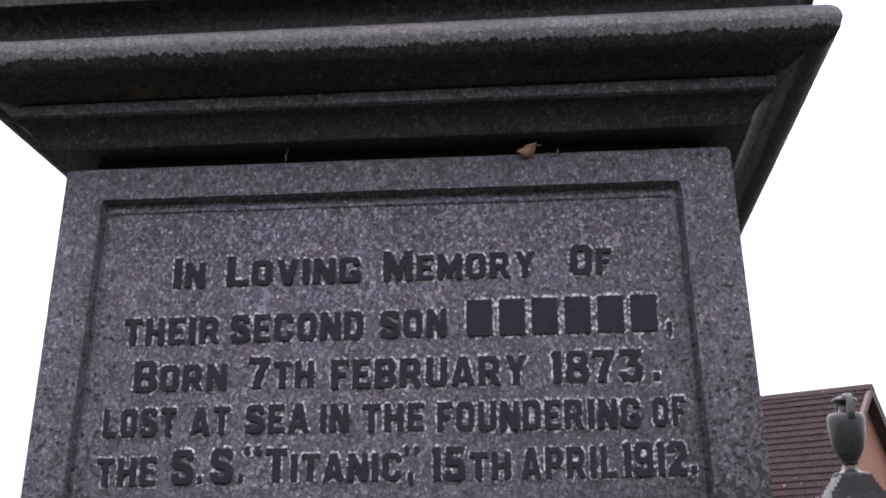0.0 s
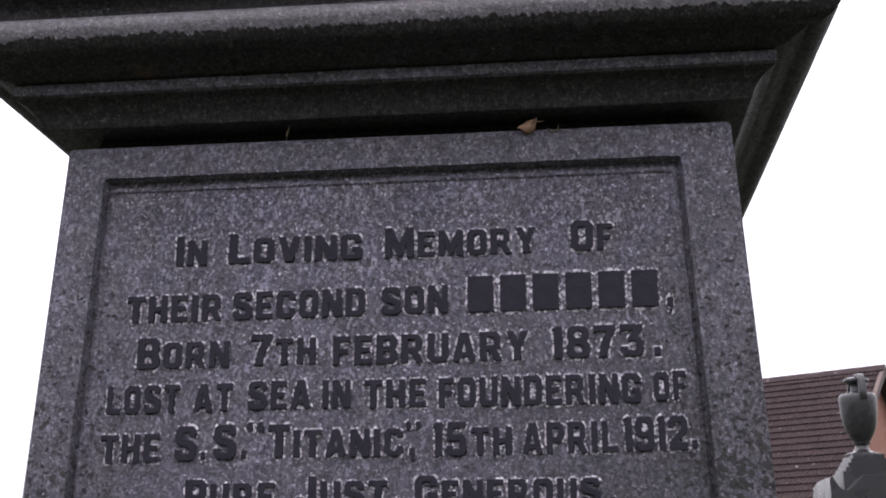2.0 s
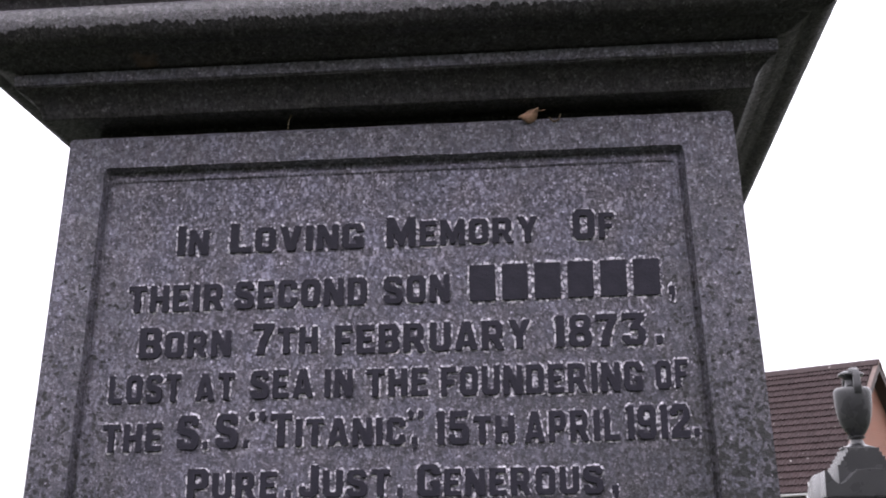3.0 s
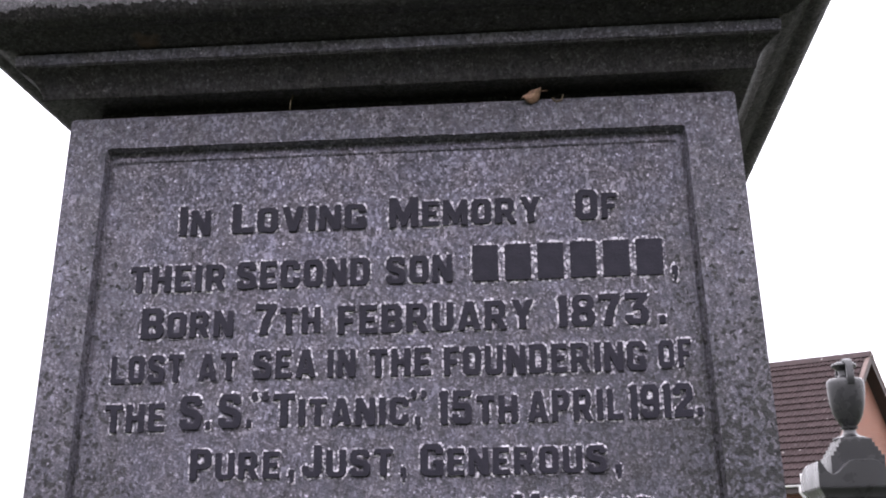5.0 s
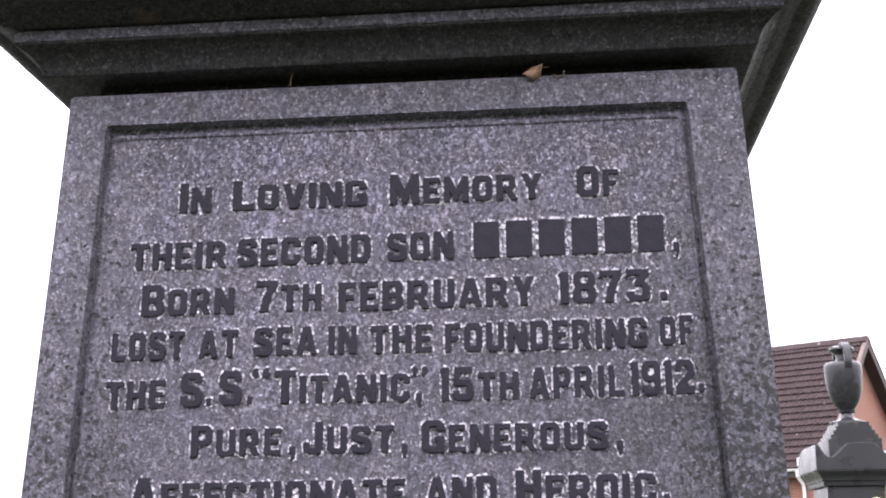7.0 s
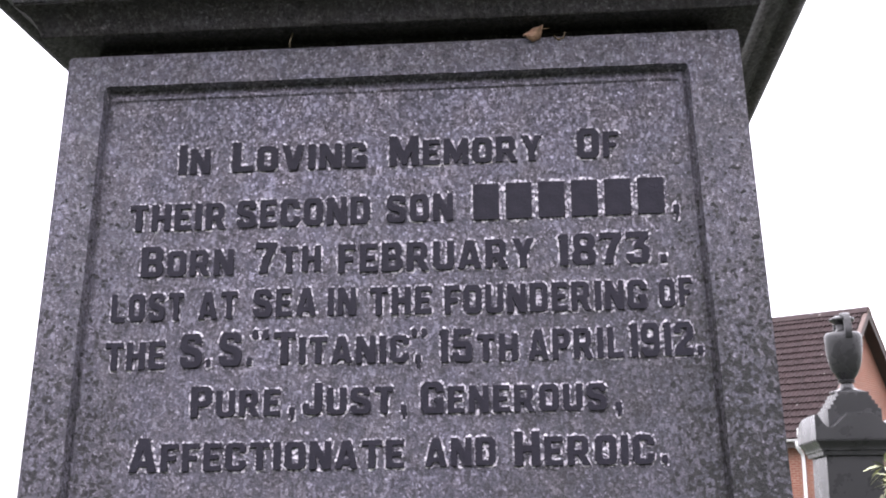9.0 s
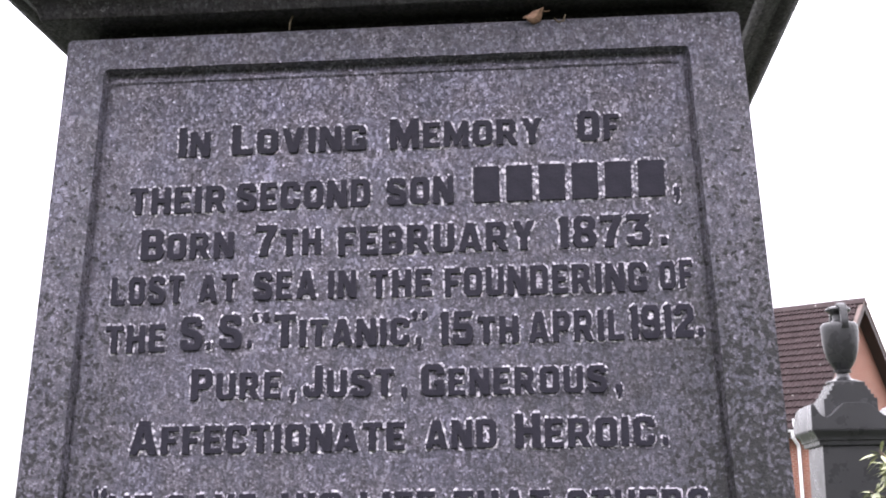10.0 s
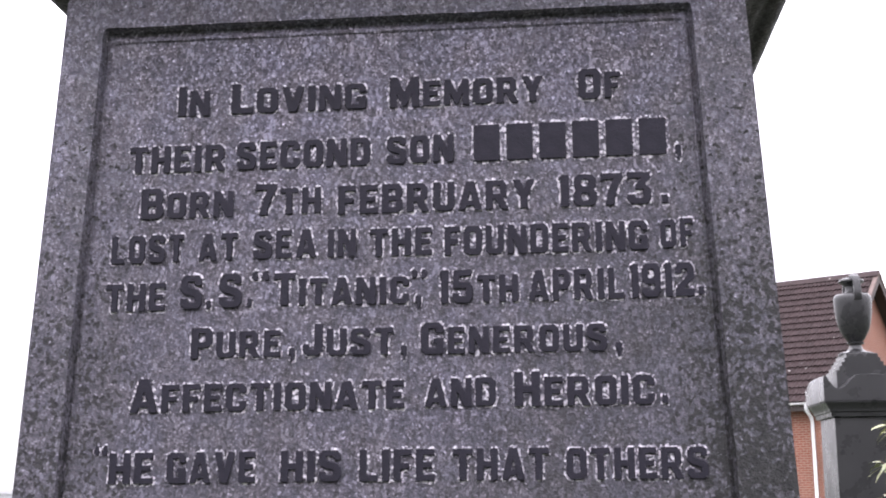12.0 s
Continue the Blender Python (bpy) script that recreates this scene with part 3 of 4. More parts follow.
def bruised(pts, rnd, least=0.035, most=0.115):
    """The ragged edge of the ground pecked away round an outline."""
    area = sum(a[0] * b[1] - b[0] * a[1] for a, b in zip(pts, pts[1:] + pts[:1]))
    out = []
    for a, b in zip(pts, pts[1:] + pts[:1]):
        d = Vector(b) - Vector(a)
        n = Vector((d.y, -d.x)).normalized() * (1 if area > 0 else -1)
        steps = max(1, round(d.length / 0.07))
        for i in range(steps):
            p = Vector(a) + d * ((i + 0.5) / steps) + n * rnd.uniform(least, most)
            out.append((p.x, p.y))
    return out


def ready(char):
    """A letter's mesh with its left foot at the origin, its width in cap heights, and the rough ground cut round it."""
    if char not in READY:
        rnd = random.Random(ord(char))
        solid, eyes = OUTLINES[char]
        me = filled(solid + eyes, 0.022)
        me.materials.append(LEAD)
        rim = filled([bruised(p, rnd) for p in solid], 0.0)
        rim.materials.append(PECKED)
        READY[char] = (me, max(x for p in solid for x, _ in p), rim)
    return READY[char]


def letter_place(x, z, wide, tall, thick):
    lean = math.atan(LEAN)
    m = Matrix.Translation((x, face_y(z, RECESS), z)) @ Matrix.Rotation(radians(90) - lean, 4, "X")
    return m @ Matrix.Diagonal((wide, tall, thick, 1))


def word(text, x0, x1, z0, z1, first, rest, gap=0.0046):
    """One word from x0 to x1, its foot rising from z0 to z1, with a first letter taller than the rest."""
    talls = [first if i == 0 else rest for i in range(len(text))]
    wides = [ready(c)[1] * t for c, t in zip(text, talls)]
    k = (x1 - x0 - gap * (len(text) - 1)) / sum(wides)
    x = x0
    for i, (c, t, w) in enumerate(zip(text, talls, wides)):
        z = z0 + (z1 - z0) * (x - x0) / max(x1 - x0, 1e-6)
        ob = part("letter", ready(c)[0], LEAD, die)
        ob.matrix_local = letter_place(x, z, k * t, t, 0.0032)
        rim = part("pecked_rim", ready(c)[2], PECKED, die)
        rim.matrix_local = letter_place(x, z, k * t, t, 0.00030 + 0.00004 * (i % 3))
        x += k * w + gap


def bars(x0, x1, z0, z1, tall, count, gap=0.008):
    """Plain bars in place of a name."""
    w = (x1 - x0 - gap * (count - 1)) / count
    shape = filled([rect(0, 0, w / tall, 1)], 0.022)
    shape.materials.append(LEAD)
    ground_cut = filled([bruised(rect(0, 0, w / tall, 1), random.Random(3))], 0.0)
    ground_cut.materials.append(PECKED)
    for i in range(count):
        x, z = x0 + i * (w + gap), z0 + (z1 - z0) * i / count
        part("bar", shape, LEAD, die).matrix_local = letter_place(x, z, tall, tall, 0.0032)
        part("pecked_rim", ground_cut, PECKED, die).matrix_local = letter_place(x, z, tall, tall, 0.00030 + 0.00004 * (i % 3))


S, C = 0.0335, 0.0400  # small and full capitals
word("IN", -0.2808, -0.2400, 1.9440, 1.9445, C, S)
word("LOVING", -0.2113, -0.0389, 1.9448, 1.9455, C, S)
word("MEMORY", -0.0091, 0.1832, 1.9452, 1.9465, C, S)
word("OF", 0.2261, 0.2783, 1.9465, 1.9485, C, S)
word("THEIR", -0.3406, -0.2159, 1.8700, 1.8700, 0.0350, 0.0350)
word("SECOND", -0.2021, -0.0332, 1.8706, 1.8712, 0.0360, 0.0360)
word("SON", -0.0122, 0.0710, 1.8715, 1.8725, 0.0355, 0.0355)
bars(0.0959, 0.3305, 1.8715, 1.8730, 0.0465, 6)
word(",", 0.3400, 0.3480, 1.8722, 1.8722, 0.0465, S)
word("BORN", -0.3228, -0.2044, 1.8098, 1.8105, C, S)
word("7TH", -0.1770, -0.0940, 1.8110, 1.8120, C, S)
word("FEBRUARY", -0.0726, 0.1705, 1.8090, 1.8100, 0.0365, 0.0365)
word("1873", 0.1989, 0.3096, 1.8102, 1.8110, C, C)
word(".", 0.3225, 0.3295, 1.8115, 1.8115, C, C)
word("LOST", -0.3575, -0.2652, 1.7535, 1.7543, 0.0355, 0.0355)
word("AT", -0.2467, -0.1974, 1.7548, 1.7555, 0.0345, 0.0345)
word("SEA", -0.1773, -0.0985, 1.7555, 1.7560, 0.0355, 0.0355)
word("IN", -0.0844, -0.0495, 1.7555, 1.7558, 0.0350, 0.0350)
word("THE", -0.0324, 0.0442, 1.7545, 1.7548, 0.0350, 0.0350)
word("FOUNDERING", 0.0595, 0.3030, 1.7535, 1.7545, 0.0360, 0.0360, 0.0042)
word("OF", 0.3187, 0.3572, 1.7560, 1.7580, 0.0345, 0.0345)
word("THE", -0.3610, -0.2859, 1.6930, 1.6938, 0.0350, 0.0350)
word("S", -0.2667, -0.2395, 1.6945, 1.6945, 0.0425, S)
word(".", -0.2340, -0.2280, 1.6950, 1.6950, 0.0400, S)
word("S", -0.2180, -0.1900, 1.6955, 1.6955, 0.0425, S)
word(".", -0.1830, -0.1770, 1.6960, 1.6960, 0.0400, S)
word("\u201c", -0.1790, -0.1560, 1.6990, 1.6990, 0.0410, S)
word("TITANIC", -0.1500, 0.0165, 1.6965, 1.6955, 0.0405, S)
word("\u201d", 0.0185, 0.0385, 1.7000, 1.7000, 0.0370, S)
word(",", 0.0230, 0.0310, 1.6955, 1.6955, 0.0380, S)
word("15", 0.0531, 0.0930, 1.6945, 1.6947, 0.0410, 0.0410)
word("TH", 0.0985, 0.1479, 1.6950, 1.6952, S, S)
word("APRIL", 0.1601, 0.2729, 1.6952, 1.6958, 0.0375, 0.0375)
word("1912", 0.2805, 0.3555, 1.6962, 1.6970, 0.0410, 0.0410, 0.0035)
word(".", 0.3600, 0.3665, 1.6985, 1.6985, C, S)
word("PURE", -0.2507, -0.1396, 1.6335, 1.6342, 0.0380, 0.0325)
word(",", -0.1300, -0.1220, 1.6345, 1.6345, C, S)
word("JUST", -0.1128, -0.0022, 1.6345, 1.6345, 0.0390, 0.0325)
word(",", 0.0060, 0.0135, 1.6345, 1.6345, C, S)
word("GENEROUS", 0.0304, 0.2509, 1.6335, 1.6340, 0.0385, 0.0325)
word(",", 0.2600, 0.2685, 1.6335, 1.6335, C, S)
word("AFFECTIONATE", -0.3234, 0.0109, 1.5690, 1.5700, 0.0410, 0.0335)
word("AND", 0.0351, 0.1192, 1.5710, 1.5715, 0.0335, 0.0335)
word("HEROIC", 0.1410, 0.3039, 1.5700, 1.5705, 0.0410, 0.0345)
word(".", 0.3120, 0.3185, 1.5712, 1.5712, C, S)
word("\u201c", -0.3650, -0.3480, 1.4900, 1.4900, 0.0400, S)
word("HE", -0.3450, -0.2906, 1.4845, 1.4848, 0.0370, 0.0370)
word("GAVE", -0.2741, -0.1662, 1.4850, 1.4853, 0.0365, 0.0365)
word("HIS", -0.1359, -0.0636, 1.4855, 1.4857, 0.0365, 0.0365)
word("LIFE", -0.0419, 0.0470, 1.4855, 1.4855, 0.0368, 0.0368)
word("THAT", 0.0683, 0.1793, 1.4855, 1.4856, 0.0368, 0.0368)
word("OTHERS", 0.1996, 0.3607, 1.4853, 1.4853, 0.0362, 0.0362)


# ---- dead leaf, twig and curl under the cornice ----
def dead_leaf():
    """A cupped leaf that hangs askew, its point curled outwards."""
    ob = new("dead_leaf")
    ob.matrix_world = pose(0.1765, face_y(2.1115) - 0.007, 2.1115, 0, 62, 12)
    tagged(ob, "small curled brown dead leaf caught under the cornice", "leaf")
    bm = bmesh.new()
    rows = []
    for i in range(11):
        t = i / 10
        w = 0.0085 * math.sin(math.pi * min(1, 0.06 + t * 0.93)) ** 0.75 * (1 + 0.10 * math.sin(11 * t))
        row = []
        for s in (-1, -0.6, -0.2, 0.2, 0.6, 1):
            cup = 0.0045 * s * s - 0.002 * (abs(s) < 0.3)
            row.append(bm.verts.new((w * s + 0.0025 * math.sin(4 * t), cup - 0.006 * (t - 0.45) ** 2 * 3 + 0.0008 * math.sin(9 * t + 5 * s), -0.013 + 0.026 * t + 0.0015 * s)))
        rows.append(row)
    for a, b in zip(rows, rows[1:]):
        for i in range(5):
            bm.faces.new((a[i], a[i + 1], b[i + 1], b[i]))
    blade = part("blade", bm, DRY, ob, smooth=60)
    blade.modifiers.new("thickness", "SOLIDIFY").thickness = 0.0006
    bm = bmesh.new()
    tube(bm, [(0.001, -0.002, 0.012), (0.003, -0.001, 0.017), (0.003, 0.002, 0.022)], [0.0007, 0.0006, 0.0005], 6)
    part("stalk", bm, DRY, ob)


dead_leaf()
for at, pts, lab in (((-0.138, face_y(2.117), 2.117), [(0, -0.002, -0.009), (0.001, -0.004, 0.0), (0.004, -0.003, 0.010)], "short pale twig stuck to the granite"),
                     ((0.210, face_y(2.108), 2.108), [(-0.008, -0.002, 0.000), (-0.003, -0.003, -0.006), (0.004, -0.003, -0.004), (0.006, -0.003, 0.004)], "thin curled stalk stuck to the granite")):
    bm = bmesh.new()
    tube(bm, pts, [0.0012] * len(pts), 6)
    ob = new("twig", mesh_of("twig", bm, BARK, 60))
    ob.matrix_world = pose(*at)
    tagged(ob, lab, "twig")


# ---- second monument: a polished pillar with an urn ----
def urn_pillar():
    root = thing("pillar_monument", (3.053, 11.19, 0), "polished dark grey granite pillar with a moulded cap", "monument", turn=1)
    S2, K = 0.32, 0.43
    bm = bmesh.new()
    square_sweep(bm, [(S2 + 0.012, 0.5), (S2, 2.145)])
    soften(part("shaft", bm, POLISHED, root), 0.006)
    bm = bmesh.new()
    square_sweep(bm, [(0.42, 0.22), (0.42, 0.40), (0.36, 0.47), (0.345, 0.5)])
    soften(part("plinth", bm, POLISHED, root), 0.008)
    bm = bmesh.new()
    square_sweep(bm, [(0.55, -0.05), (0.55, 0.22)])
    soften(part("base_step", bm, POLISHED, root), 0.01)
    bm = bmesh.new()
    square_sweep(bm, [(S2 - 0.01, 2.145), (S2 + 0.035, 2.15), (S2 + 0.04, 2.19), (S2 + 0.055, 2.20), (S2 + 0.055, 2.215),
                      (S2 + 0.075, 2.25), (K - 0.005, 2.285), (K - 0.01, 2.295)])
    soften(part("bed_mould", bm, POLISHED, root, smooth=35), 0.003)
    # cap: a block with a roll along either edge and a swept gable between them
    half = [(-K, 2.295), (-K, 2.520), (-K + 0.010, 2.537), (-K + 0.026, 2.536), (-K + 0.042, 2.516), (-K + 0.062, 2.478), (-K + 0.088, 2.440),
            (-K + 0.118, 2.416), (-K + 0.148, 2.412), (-K + 0.185, 2.428), (-K + 0.225, 2.462), (-K + 0.265, 2.505), (-K + 0.31, 2.542), (-K + 0.36, 2.558)]
    outl = half + [(-u, v) for u, v in reversed(half)]
    bm = bmesh.new()
    rows = []
    for w in [0.0, 0.25, 0.42] + [0.42 + 0.44 * math.sin(radians(a)) for a in (12, 24, 36, 48, 60, 72, 82, 90)]:
        top = 2.36 + 0.19 * math.sqrt(max(0.0, 1 - (max(0.0, w - 0.42) / 0.44) ** 2))
        rows.append([bm.verts.new((u, w - K, min(v, top))) for u, v in outl])
    for a, b in zip(rows, rows[1:]):
        bridge(bm, a, b)
    bm.faces.new(list(reversed(rows[0])))
    bm.faces.new(rows[-1])
    soften(part("cap", bm, POLISHED, root, "cap with a rolled edge at either side and a swept gable", smooth=35), 0.002)
    # stepped top
    bm = bmesh.new()
    half, low = [], 2.40
    for u, z in ((0.255, 2.607), (0.226, 2.647), (0.199, 2.687), (0.172, 2.726), (0.150, 2.766)):
        half += [(-u, low), (-u, z)]
        low = z
    slab(bm, half + [(-u, v) for u, v in reversed(half)], 0.46, lambda u, v, w: (u, w - 0.23, v))
    soften(part("stepped_top", bm, POLISHED, root), 0.003)
    urn = bmesh.new()
    lathe(urn, [(0.166, 2.764), (0.172, 2.772), (0.170, 2.786), (0.150, 2.794), (0.112, 2.802), (0.084, 2.816), (0.066, 2.838), (0.058, 2.868), (0.062, 2.876),
                (0.082, 2.880), (0.085, 2.898), (0.070, 2.906), (0.080, 2.914), (0.110, 2.955), (0.142, 3.02), (0.164, 3.10), (0.176, 3.19), (0.182, 3.28), (0.183, 3.33),
                (0.178, 3.356), (0.160, 3.374), (0.090, 3.384), (0.070, 3.396), (0.060, 3.42), (0.062, 3.455), (0.088, 3.480), (0.118, 3.494),
                (0.124, 3.508), (0.116, 3.526), (0.08, 3.540), (0.02, 3.548)])
    urn = part("urn", urn, POLISHED, root, "two-handled granite urn", smooth=40)
    handle = bmesh.new()
    strap = [(0.165, 3.295), (0.190, 3.30), (0.202, 3.32), (0.198, 3.40), (0.185, 3.48), (0.165, 3.535), (0.12, 3.565), (0.05, 3.568), (0.05, 3.545), (0.11, 3.540), (0.142, 3.51), (0.158, 3.45), (0.166, 3.39), (0.165, 3.345)]
    slab(handle, strap, 0.072, lambda u, v, w: (w - 0.036, -u, v))
    handle = mesh_of("handle", handle, POLISHED, 40)
    for i in range(2):
        ob = part("handle", handle, POLISHED, urn)
        ob.matrix_local = Matrix.Rotation(radians(4 + 180 * i), 4, "Z")
        soften(ob, 0.005)
    # faint cut lines of writing on the side of the shaft
    for i in range(3):
        bm = bmesh.new()
        box(bm, (-0.001, -0.16 + 0.05 * (i % 2), 0), (0.001, 0.14 - 0.04 * i, 0.010))
        ob = part("bar", bm, WORN, root)
        ob.matrix_local = Matrix.Translation((-S2 - 0.002, 0, 1.92 - 0.09 * i))


urn_pillar()


# ---- the brick house behind ----
def house():
    PITCH, RUN = radians(44), 3.66
    HOUSE = 1.31  # the lengths below are in units of 1.31 m
    RIDGE_Z, LONG = 7.055, 7.2
    turn = -33.0
    root = thing("house", (10.980, 42.268, -0.465), "red brick house with a steep brown tiled roof", "house", turn=turn)
    root.scale = (HOUSE, HOUSE, HOUSE)
    # local frame: +x along the ridge to the gable end at x = 0, -y towards the burial ground
    drop = RUN * math.tan(PITCH)
    eave = RIDGE_Z - drop
    over_g, over_e = 0.32, 0.30

    def uv(me):
        lay = me.uv_layers.new(name="UVMap")
        for poly in me.polygons:
            for li in poly.loop_indices:
                p = me.vertices[me.loops[li].vertex_index].co
                lay.data[li].uv = ((p.y if abs(poly.normal.x) > 0.7 else p.x) * HOUSE, p.z * HOUSE)
        return me

    wy, wall_top = RUN - over_e, RIDGE_Z - (RUN - over_e) * math.tan(PITCH) - 0.12
    bm = bmesh.new()
    pent = [(-wy, -0.05), (wy, -0.05), (wy, wall_top), (0, RIDGE_Z - 0.14), (-wy, wall_top)]
    slab(bm, pent, LONG - 0.6, lambda u, v, w: (-over_g - w, u, v))
    part("wall", uv(mesh_of("wall", bm, BRICK)), BRICK, root, "red brick walls")
    # roof boarding, soffit and barge boards
    for s in (-1, 1):
        bm = bmesh.new()
        slab(bm, [(0, RIDGE_Z - 0.03), (s * RUN, eave - 0.03), (s * RUN, eave - 0.12), (0, RIDGE_Z - 0.12)], LONG, lambda u, v, w: (-0.02 - w, u, v))
        part("roof_boarding", bm, BOARD, root, "dark brown boarding and soffit")
        bm = bmesh.new()
        slab(bm, [(0, RIDGE_Z - 0.02), (s * RUN, eave - 0.02), (s * RUN, eave - 0.22), (0, RIDGE_Z - 0.24)], 0.03, lambda u, v, w: (0.012 - w, u, v))
        part("barge_board", bm, BOARD, root, "dark brown barge board")
        bm = bmesh.new()
        slab(bm, [(0, RIDGE_Z + 0.045), (s * RUN, eave + 0.045), (s * RUN, eave - 0.018), (0, RIDGE_Z - 0.018)], 0.11, lambda u, v, w: (0.03 - w, u, v))
        part("verge", bm, VERGE, root, "pale mortared verge of the roof")
    # ridge tiles
    ridge = bmesh.new()
    seg = [(u, 0.030 - 0.90 * abs(u) ** 1.04) for u in (-0.20, -0.14, -0.09, -0.04, 0.0, 0.04, 0.09, 0.14, 0.20)]
    outl = seg + [(u * 0.85, v - 0.02) for u, v in reversed(seg)]
    slab(ridge, outl, 0.445, lambda u, v, w: (-w, u, v))
    ridge = mesh_of("ridge_tile", ridge, TILE, 40)
    for i in range(int(LONG / 0.45)):
        ob = part("ridge_tile", ridge, TILE, root)
        ob.matrix_local = Matrix.Translation((0.03 - 0.45 * i, 0, RIDGE_Z + 0.05))
    # interlocking tiles with two rolls
    GAUGE, COVER = 0.2634, 0.229
    prof = [(COVER * u, 0.024 * max(0.0, math.sin(math.pi * min(1, max(0, (u * 2 % 1.0001) / 0.55)))) ** 0.8) for u in np.linspace(0, 1, 15)]

    def tile_into(bm, m):
        rows = []
        for y, lift in ((0.0, 0.042), (GAUGE + 0.03, 0.002)):
            rows.append([bm.verts.new(m @ Vector((x, y, h + lift))) for x, h in prof])
        low = [bm.verts.new(m @ Vector((x, 0.0, h + 0.004))) for x, h in prof]
        for a, b in ((rows[0], rows[1]), (low, rows[0])):
            for i in range(len(prof) - 1):
                bm.faces.new((a[i], a[i + 1], b[i + 1], b[i]))

    one = bmesh.new()
    tile_into(one, Matrix())
    tile = mesh_of("roof_tile", one, TILE, 35)
    slope_len = RUN / math.cos(PITCH)
    courses = int(slope_len / GAUGE)
    rest = bmesh.new()
    for s in (-1, 1):
        # tile frame: x along the ridge, y up the slope
        base = Matrix.Translation((0, s * (RUN + 0.03), eave + 0.0)) @ Matrix.Rotation(radians(0 if s < 0 else 180), 4, "Z") @ Matrix.Rotation(PITCH, 4, "X")
        for c in range(courses):
            for k in range(int(LONG / COVER)):
                x = -0.10 - COVER * (k + 1)
                at = base @ Matrix.Translation((x if s < 0 else -x - COVER, c * GAUGE, 0.0))
                if s < 0 and k < 15:
                    ob = part("roof_tile", tile, TILE, root)
                    ob.matrix_local = at @ Matrix.Translation((0, 0, 0.004 * random.random())) @ Matrix.Rotation(radians(random.uniform(-0.6, 0.6)), 4, "Z")
                else:
                    tile_into(rest, at)
    tagged(part("far_tiles", rest, TILE, root, smooth=35), kind="stuff")
    # gutter and down pipe
    bm = bmesh.new()
    half = [(0.055 * math.cos(radians(a)), 0.055 * math.sin(radians(a))) for a in range(180, 361, 20)]
    slab(bm, half + [(u * 0.85, v * 0.85) for u, v in reversed(half)], LONG - 0.1, lambda u, v, w: (-w, -RUN - 0.085 + u, eave - 0.01 + v))
    part("gutter", bm, WHITE, root, "white plastic gutter", smooth=40)
    bm = bmesh.new()
    box(bm, (-LONG + 0.1, -RUN - 0.02, eave - 0.20), (-0.05, -RUN + 0.005, eave - 0.03))
    part("fascia", bm, BOARD, root, "dark fascia board")
    px = -0.66
    bm = bmesh.new()
    tube(bm, [(px, -RUN - 0.085, eave - 0.05), (px, -RUN - 0.085, eave - 0.14), (px, -RUN - 0.06, eave - 0.2), (px, -wy - 0.09, eave - 0.36), (px, -wy - 0.06, eave - 0.45), (px, -wy - 0.06, 0.0)],
         [0.042] * 6, 12)
    part("down_pipe", bm, WHITE, root, "white plastic down pipe", smooth=40)
    bm = bmesh.new()
    tube(bm, [(px + 0.02, -RUN - 0.03, eave + 0.05), (px + 0.02, -RUN - 0.03, eave + 0.25)], [0.028, 0.028], 10)
    part("vent_pipe", bm, WHITE, root, "short white pipe end", smooth=40)


house()


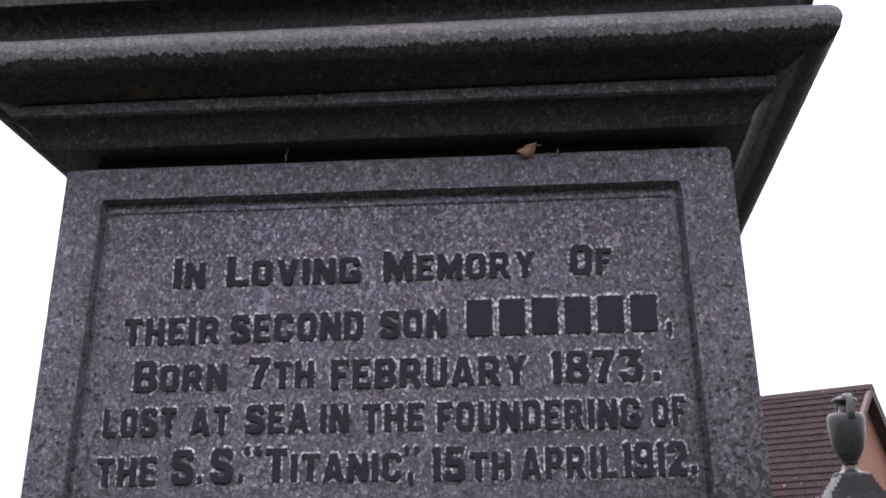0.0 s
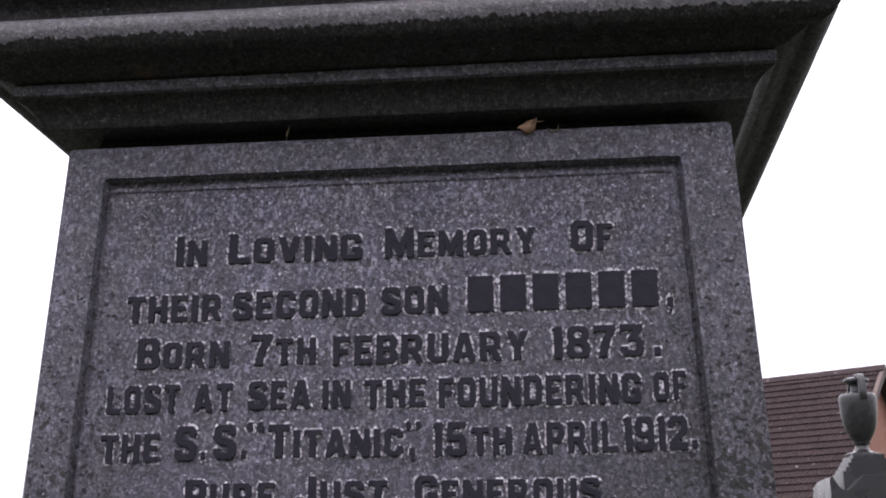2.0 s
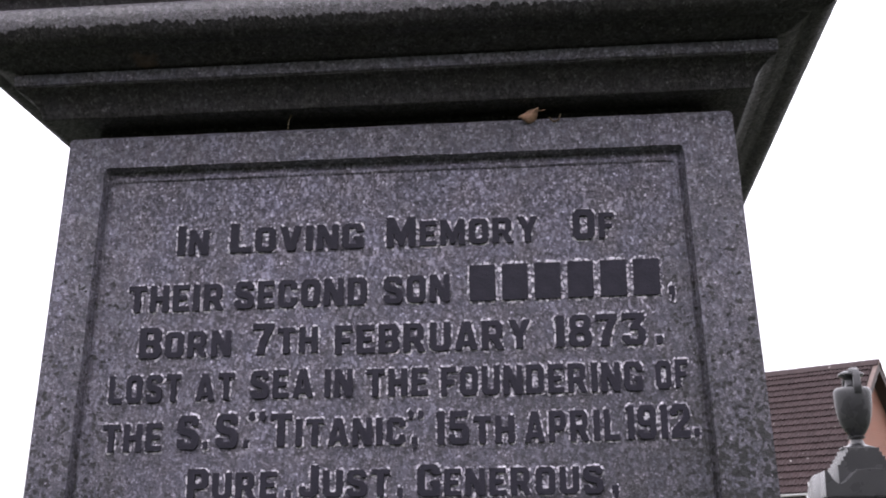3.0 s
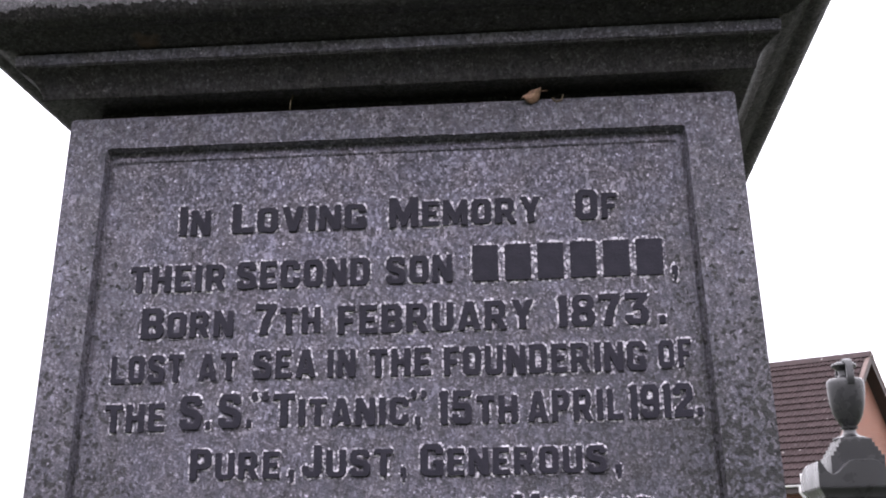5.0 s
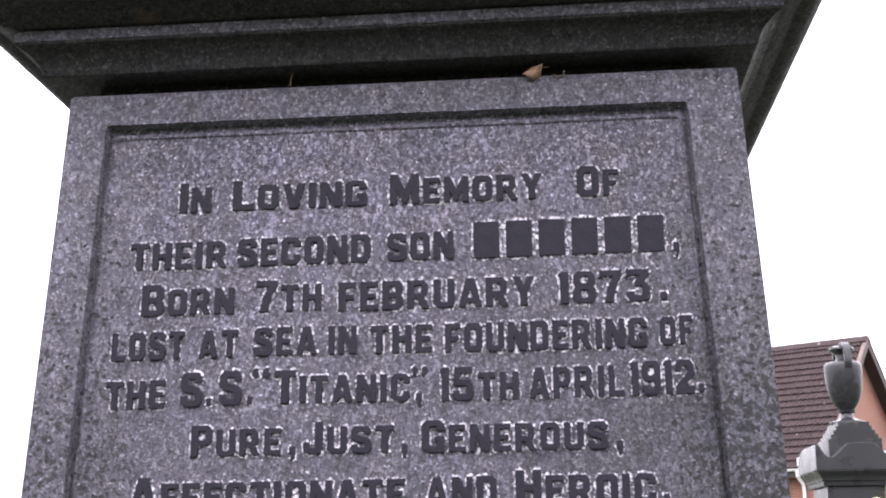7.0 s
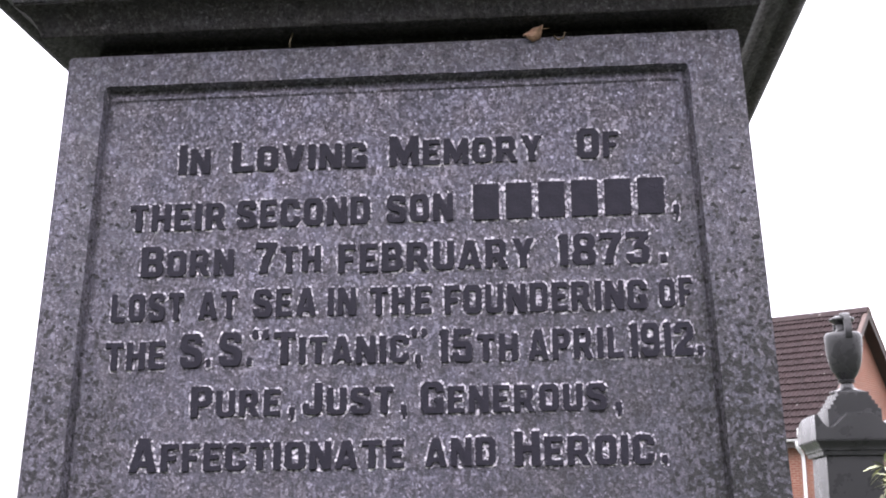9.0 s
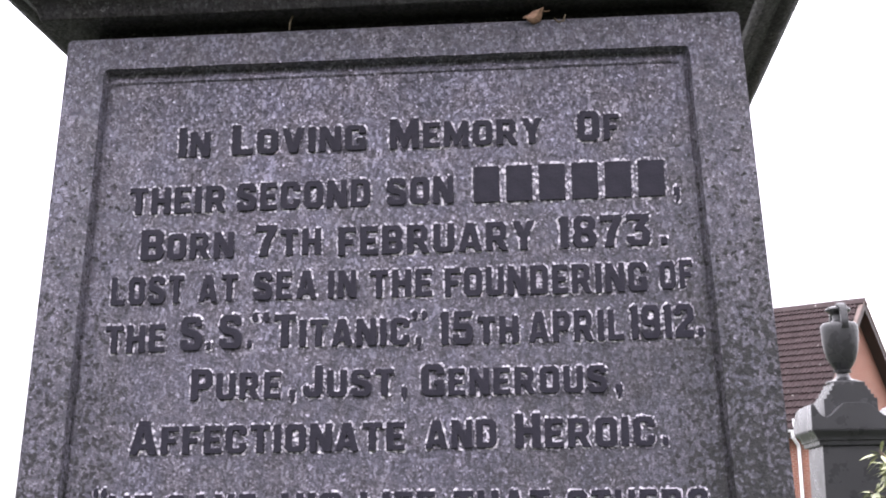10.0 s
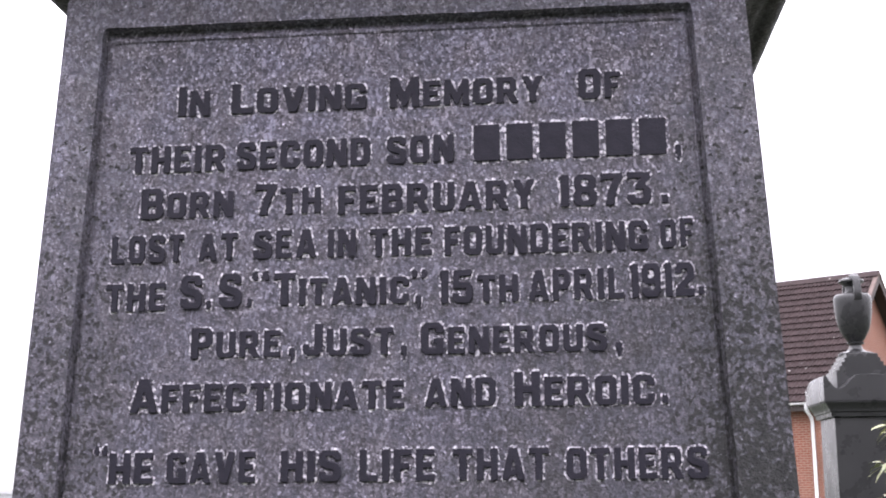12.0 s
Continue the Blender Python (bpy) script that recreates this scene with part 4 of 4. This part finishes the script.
# ---- shrub beside the pillar ----
def shrub():
    rnd = random.Random(7)
    root = thing("shrub", (2.385, 4.75, 0), "leafy shrub with pale variegated yellow-green leaves", "shrub")
    stems, tips = bmesh.new(), []
    for i in range(76):
        a, top = rnd.uniform(0, 2 * math.pi), rnd.uniform(1.05, 2.2)
        spread = rnd.uniform(0.35, 0.6) + 0.55 * (2.15 - top)
        pts, rad = [], []
        for k in range(7):
            t = k / 6
            pts.append((spread * t ** 1.5 * math.cos(a) + 0.03 * math.sin(9 * t + i), spread * t ** 1.5 * math.sin(a), -0.03 + top * (t ** 0.8) - 0.12 * t ** 4))
            rad.append(0.018 * (1 - t) + 0.003)
        tube(stems, pts, rad, 6)
        for k in range(2, 7):
            for _ in range(6):
                t = rnd.random()
                p = Vector(pts[k - 1]).lerp(Vector(pts[k]), t)
                tips.append((p, a))
    part("stems", stems, BARK, root, smooth=60)
    leaves = bmesh.new()
    for p, a in tips:
        for _ in range(7):
            d = Vector((rnd.gauss(0, 1), rnd.gauss(0, 1), rnd.gauss(-0.25, 0.6))).normalized()
            length, width = rnd.uniform(0.06, 0.105), rnd.uniform(0.022, 0.036)
            side = d.cross(Vector((0, 0, 1)) + 0.4 * Vector((rnd.gauss(0, 1), rnd.gauss(0, 1), 0))).normalized()
            up = side.cross(d)
            at = p + d * 0.015
            root_v, spine = leaves.verts.new(at), []
            for k, w in ((0.3, 0.9), (0.65, 0.8)):
                c = at + d * length * k - Vector((0, 0, 0.25 * length * k * k))
                spine.append([leaves.verts.new(c - side * width * w * 0.5 + up * 0.003), leaves.verts.new(c), leaves.verts.new(c + side * width * w * 0.5 + up * 0.003)])
            end = leaves.verts.new(at + d * length - Vector((0, 0, 0.25 * length)))
            leaves.faces.new((root_v, spine[0][1], spine[0][0]))
            leaves.faces.new((root_v, spine[0][2], spine[0][1]))
            for q in (0, 1):
                leaves.faces.new((spine[0][q], spine[0][q + 1], spine[1][q + 1], spine[1][q]))
                leaves.faces.new((spine[1][q], spine[1][q + 1], end))
    tagged(part("leaves", leaves, LEAF, root, smooth=80), kind="stuff")


shrub()

# ---- low pale wall far off ----
bm = bmesh.new()
box(bm, (-32, 0, -0.1), (0, 0.25, 1.52))
far = thing("boundary_wall", (-13.1, 28.0, 0), "pale grey rendered boundary wall with a coping", "wall", turn=4)
part("wall_face", bm, RENDERED, far)
bm = bmesh.new()
box(bm, (-32, -0.05, 1.52), (0.04, 0.30, 1.62))
part("coping", bm, RENDERED, far)
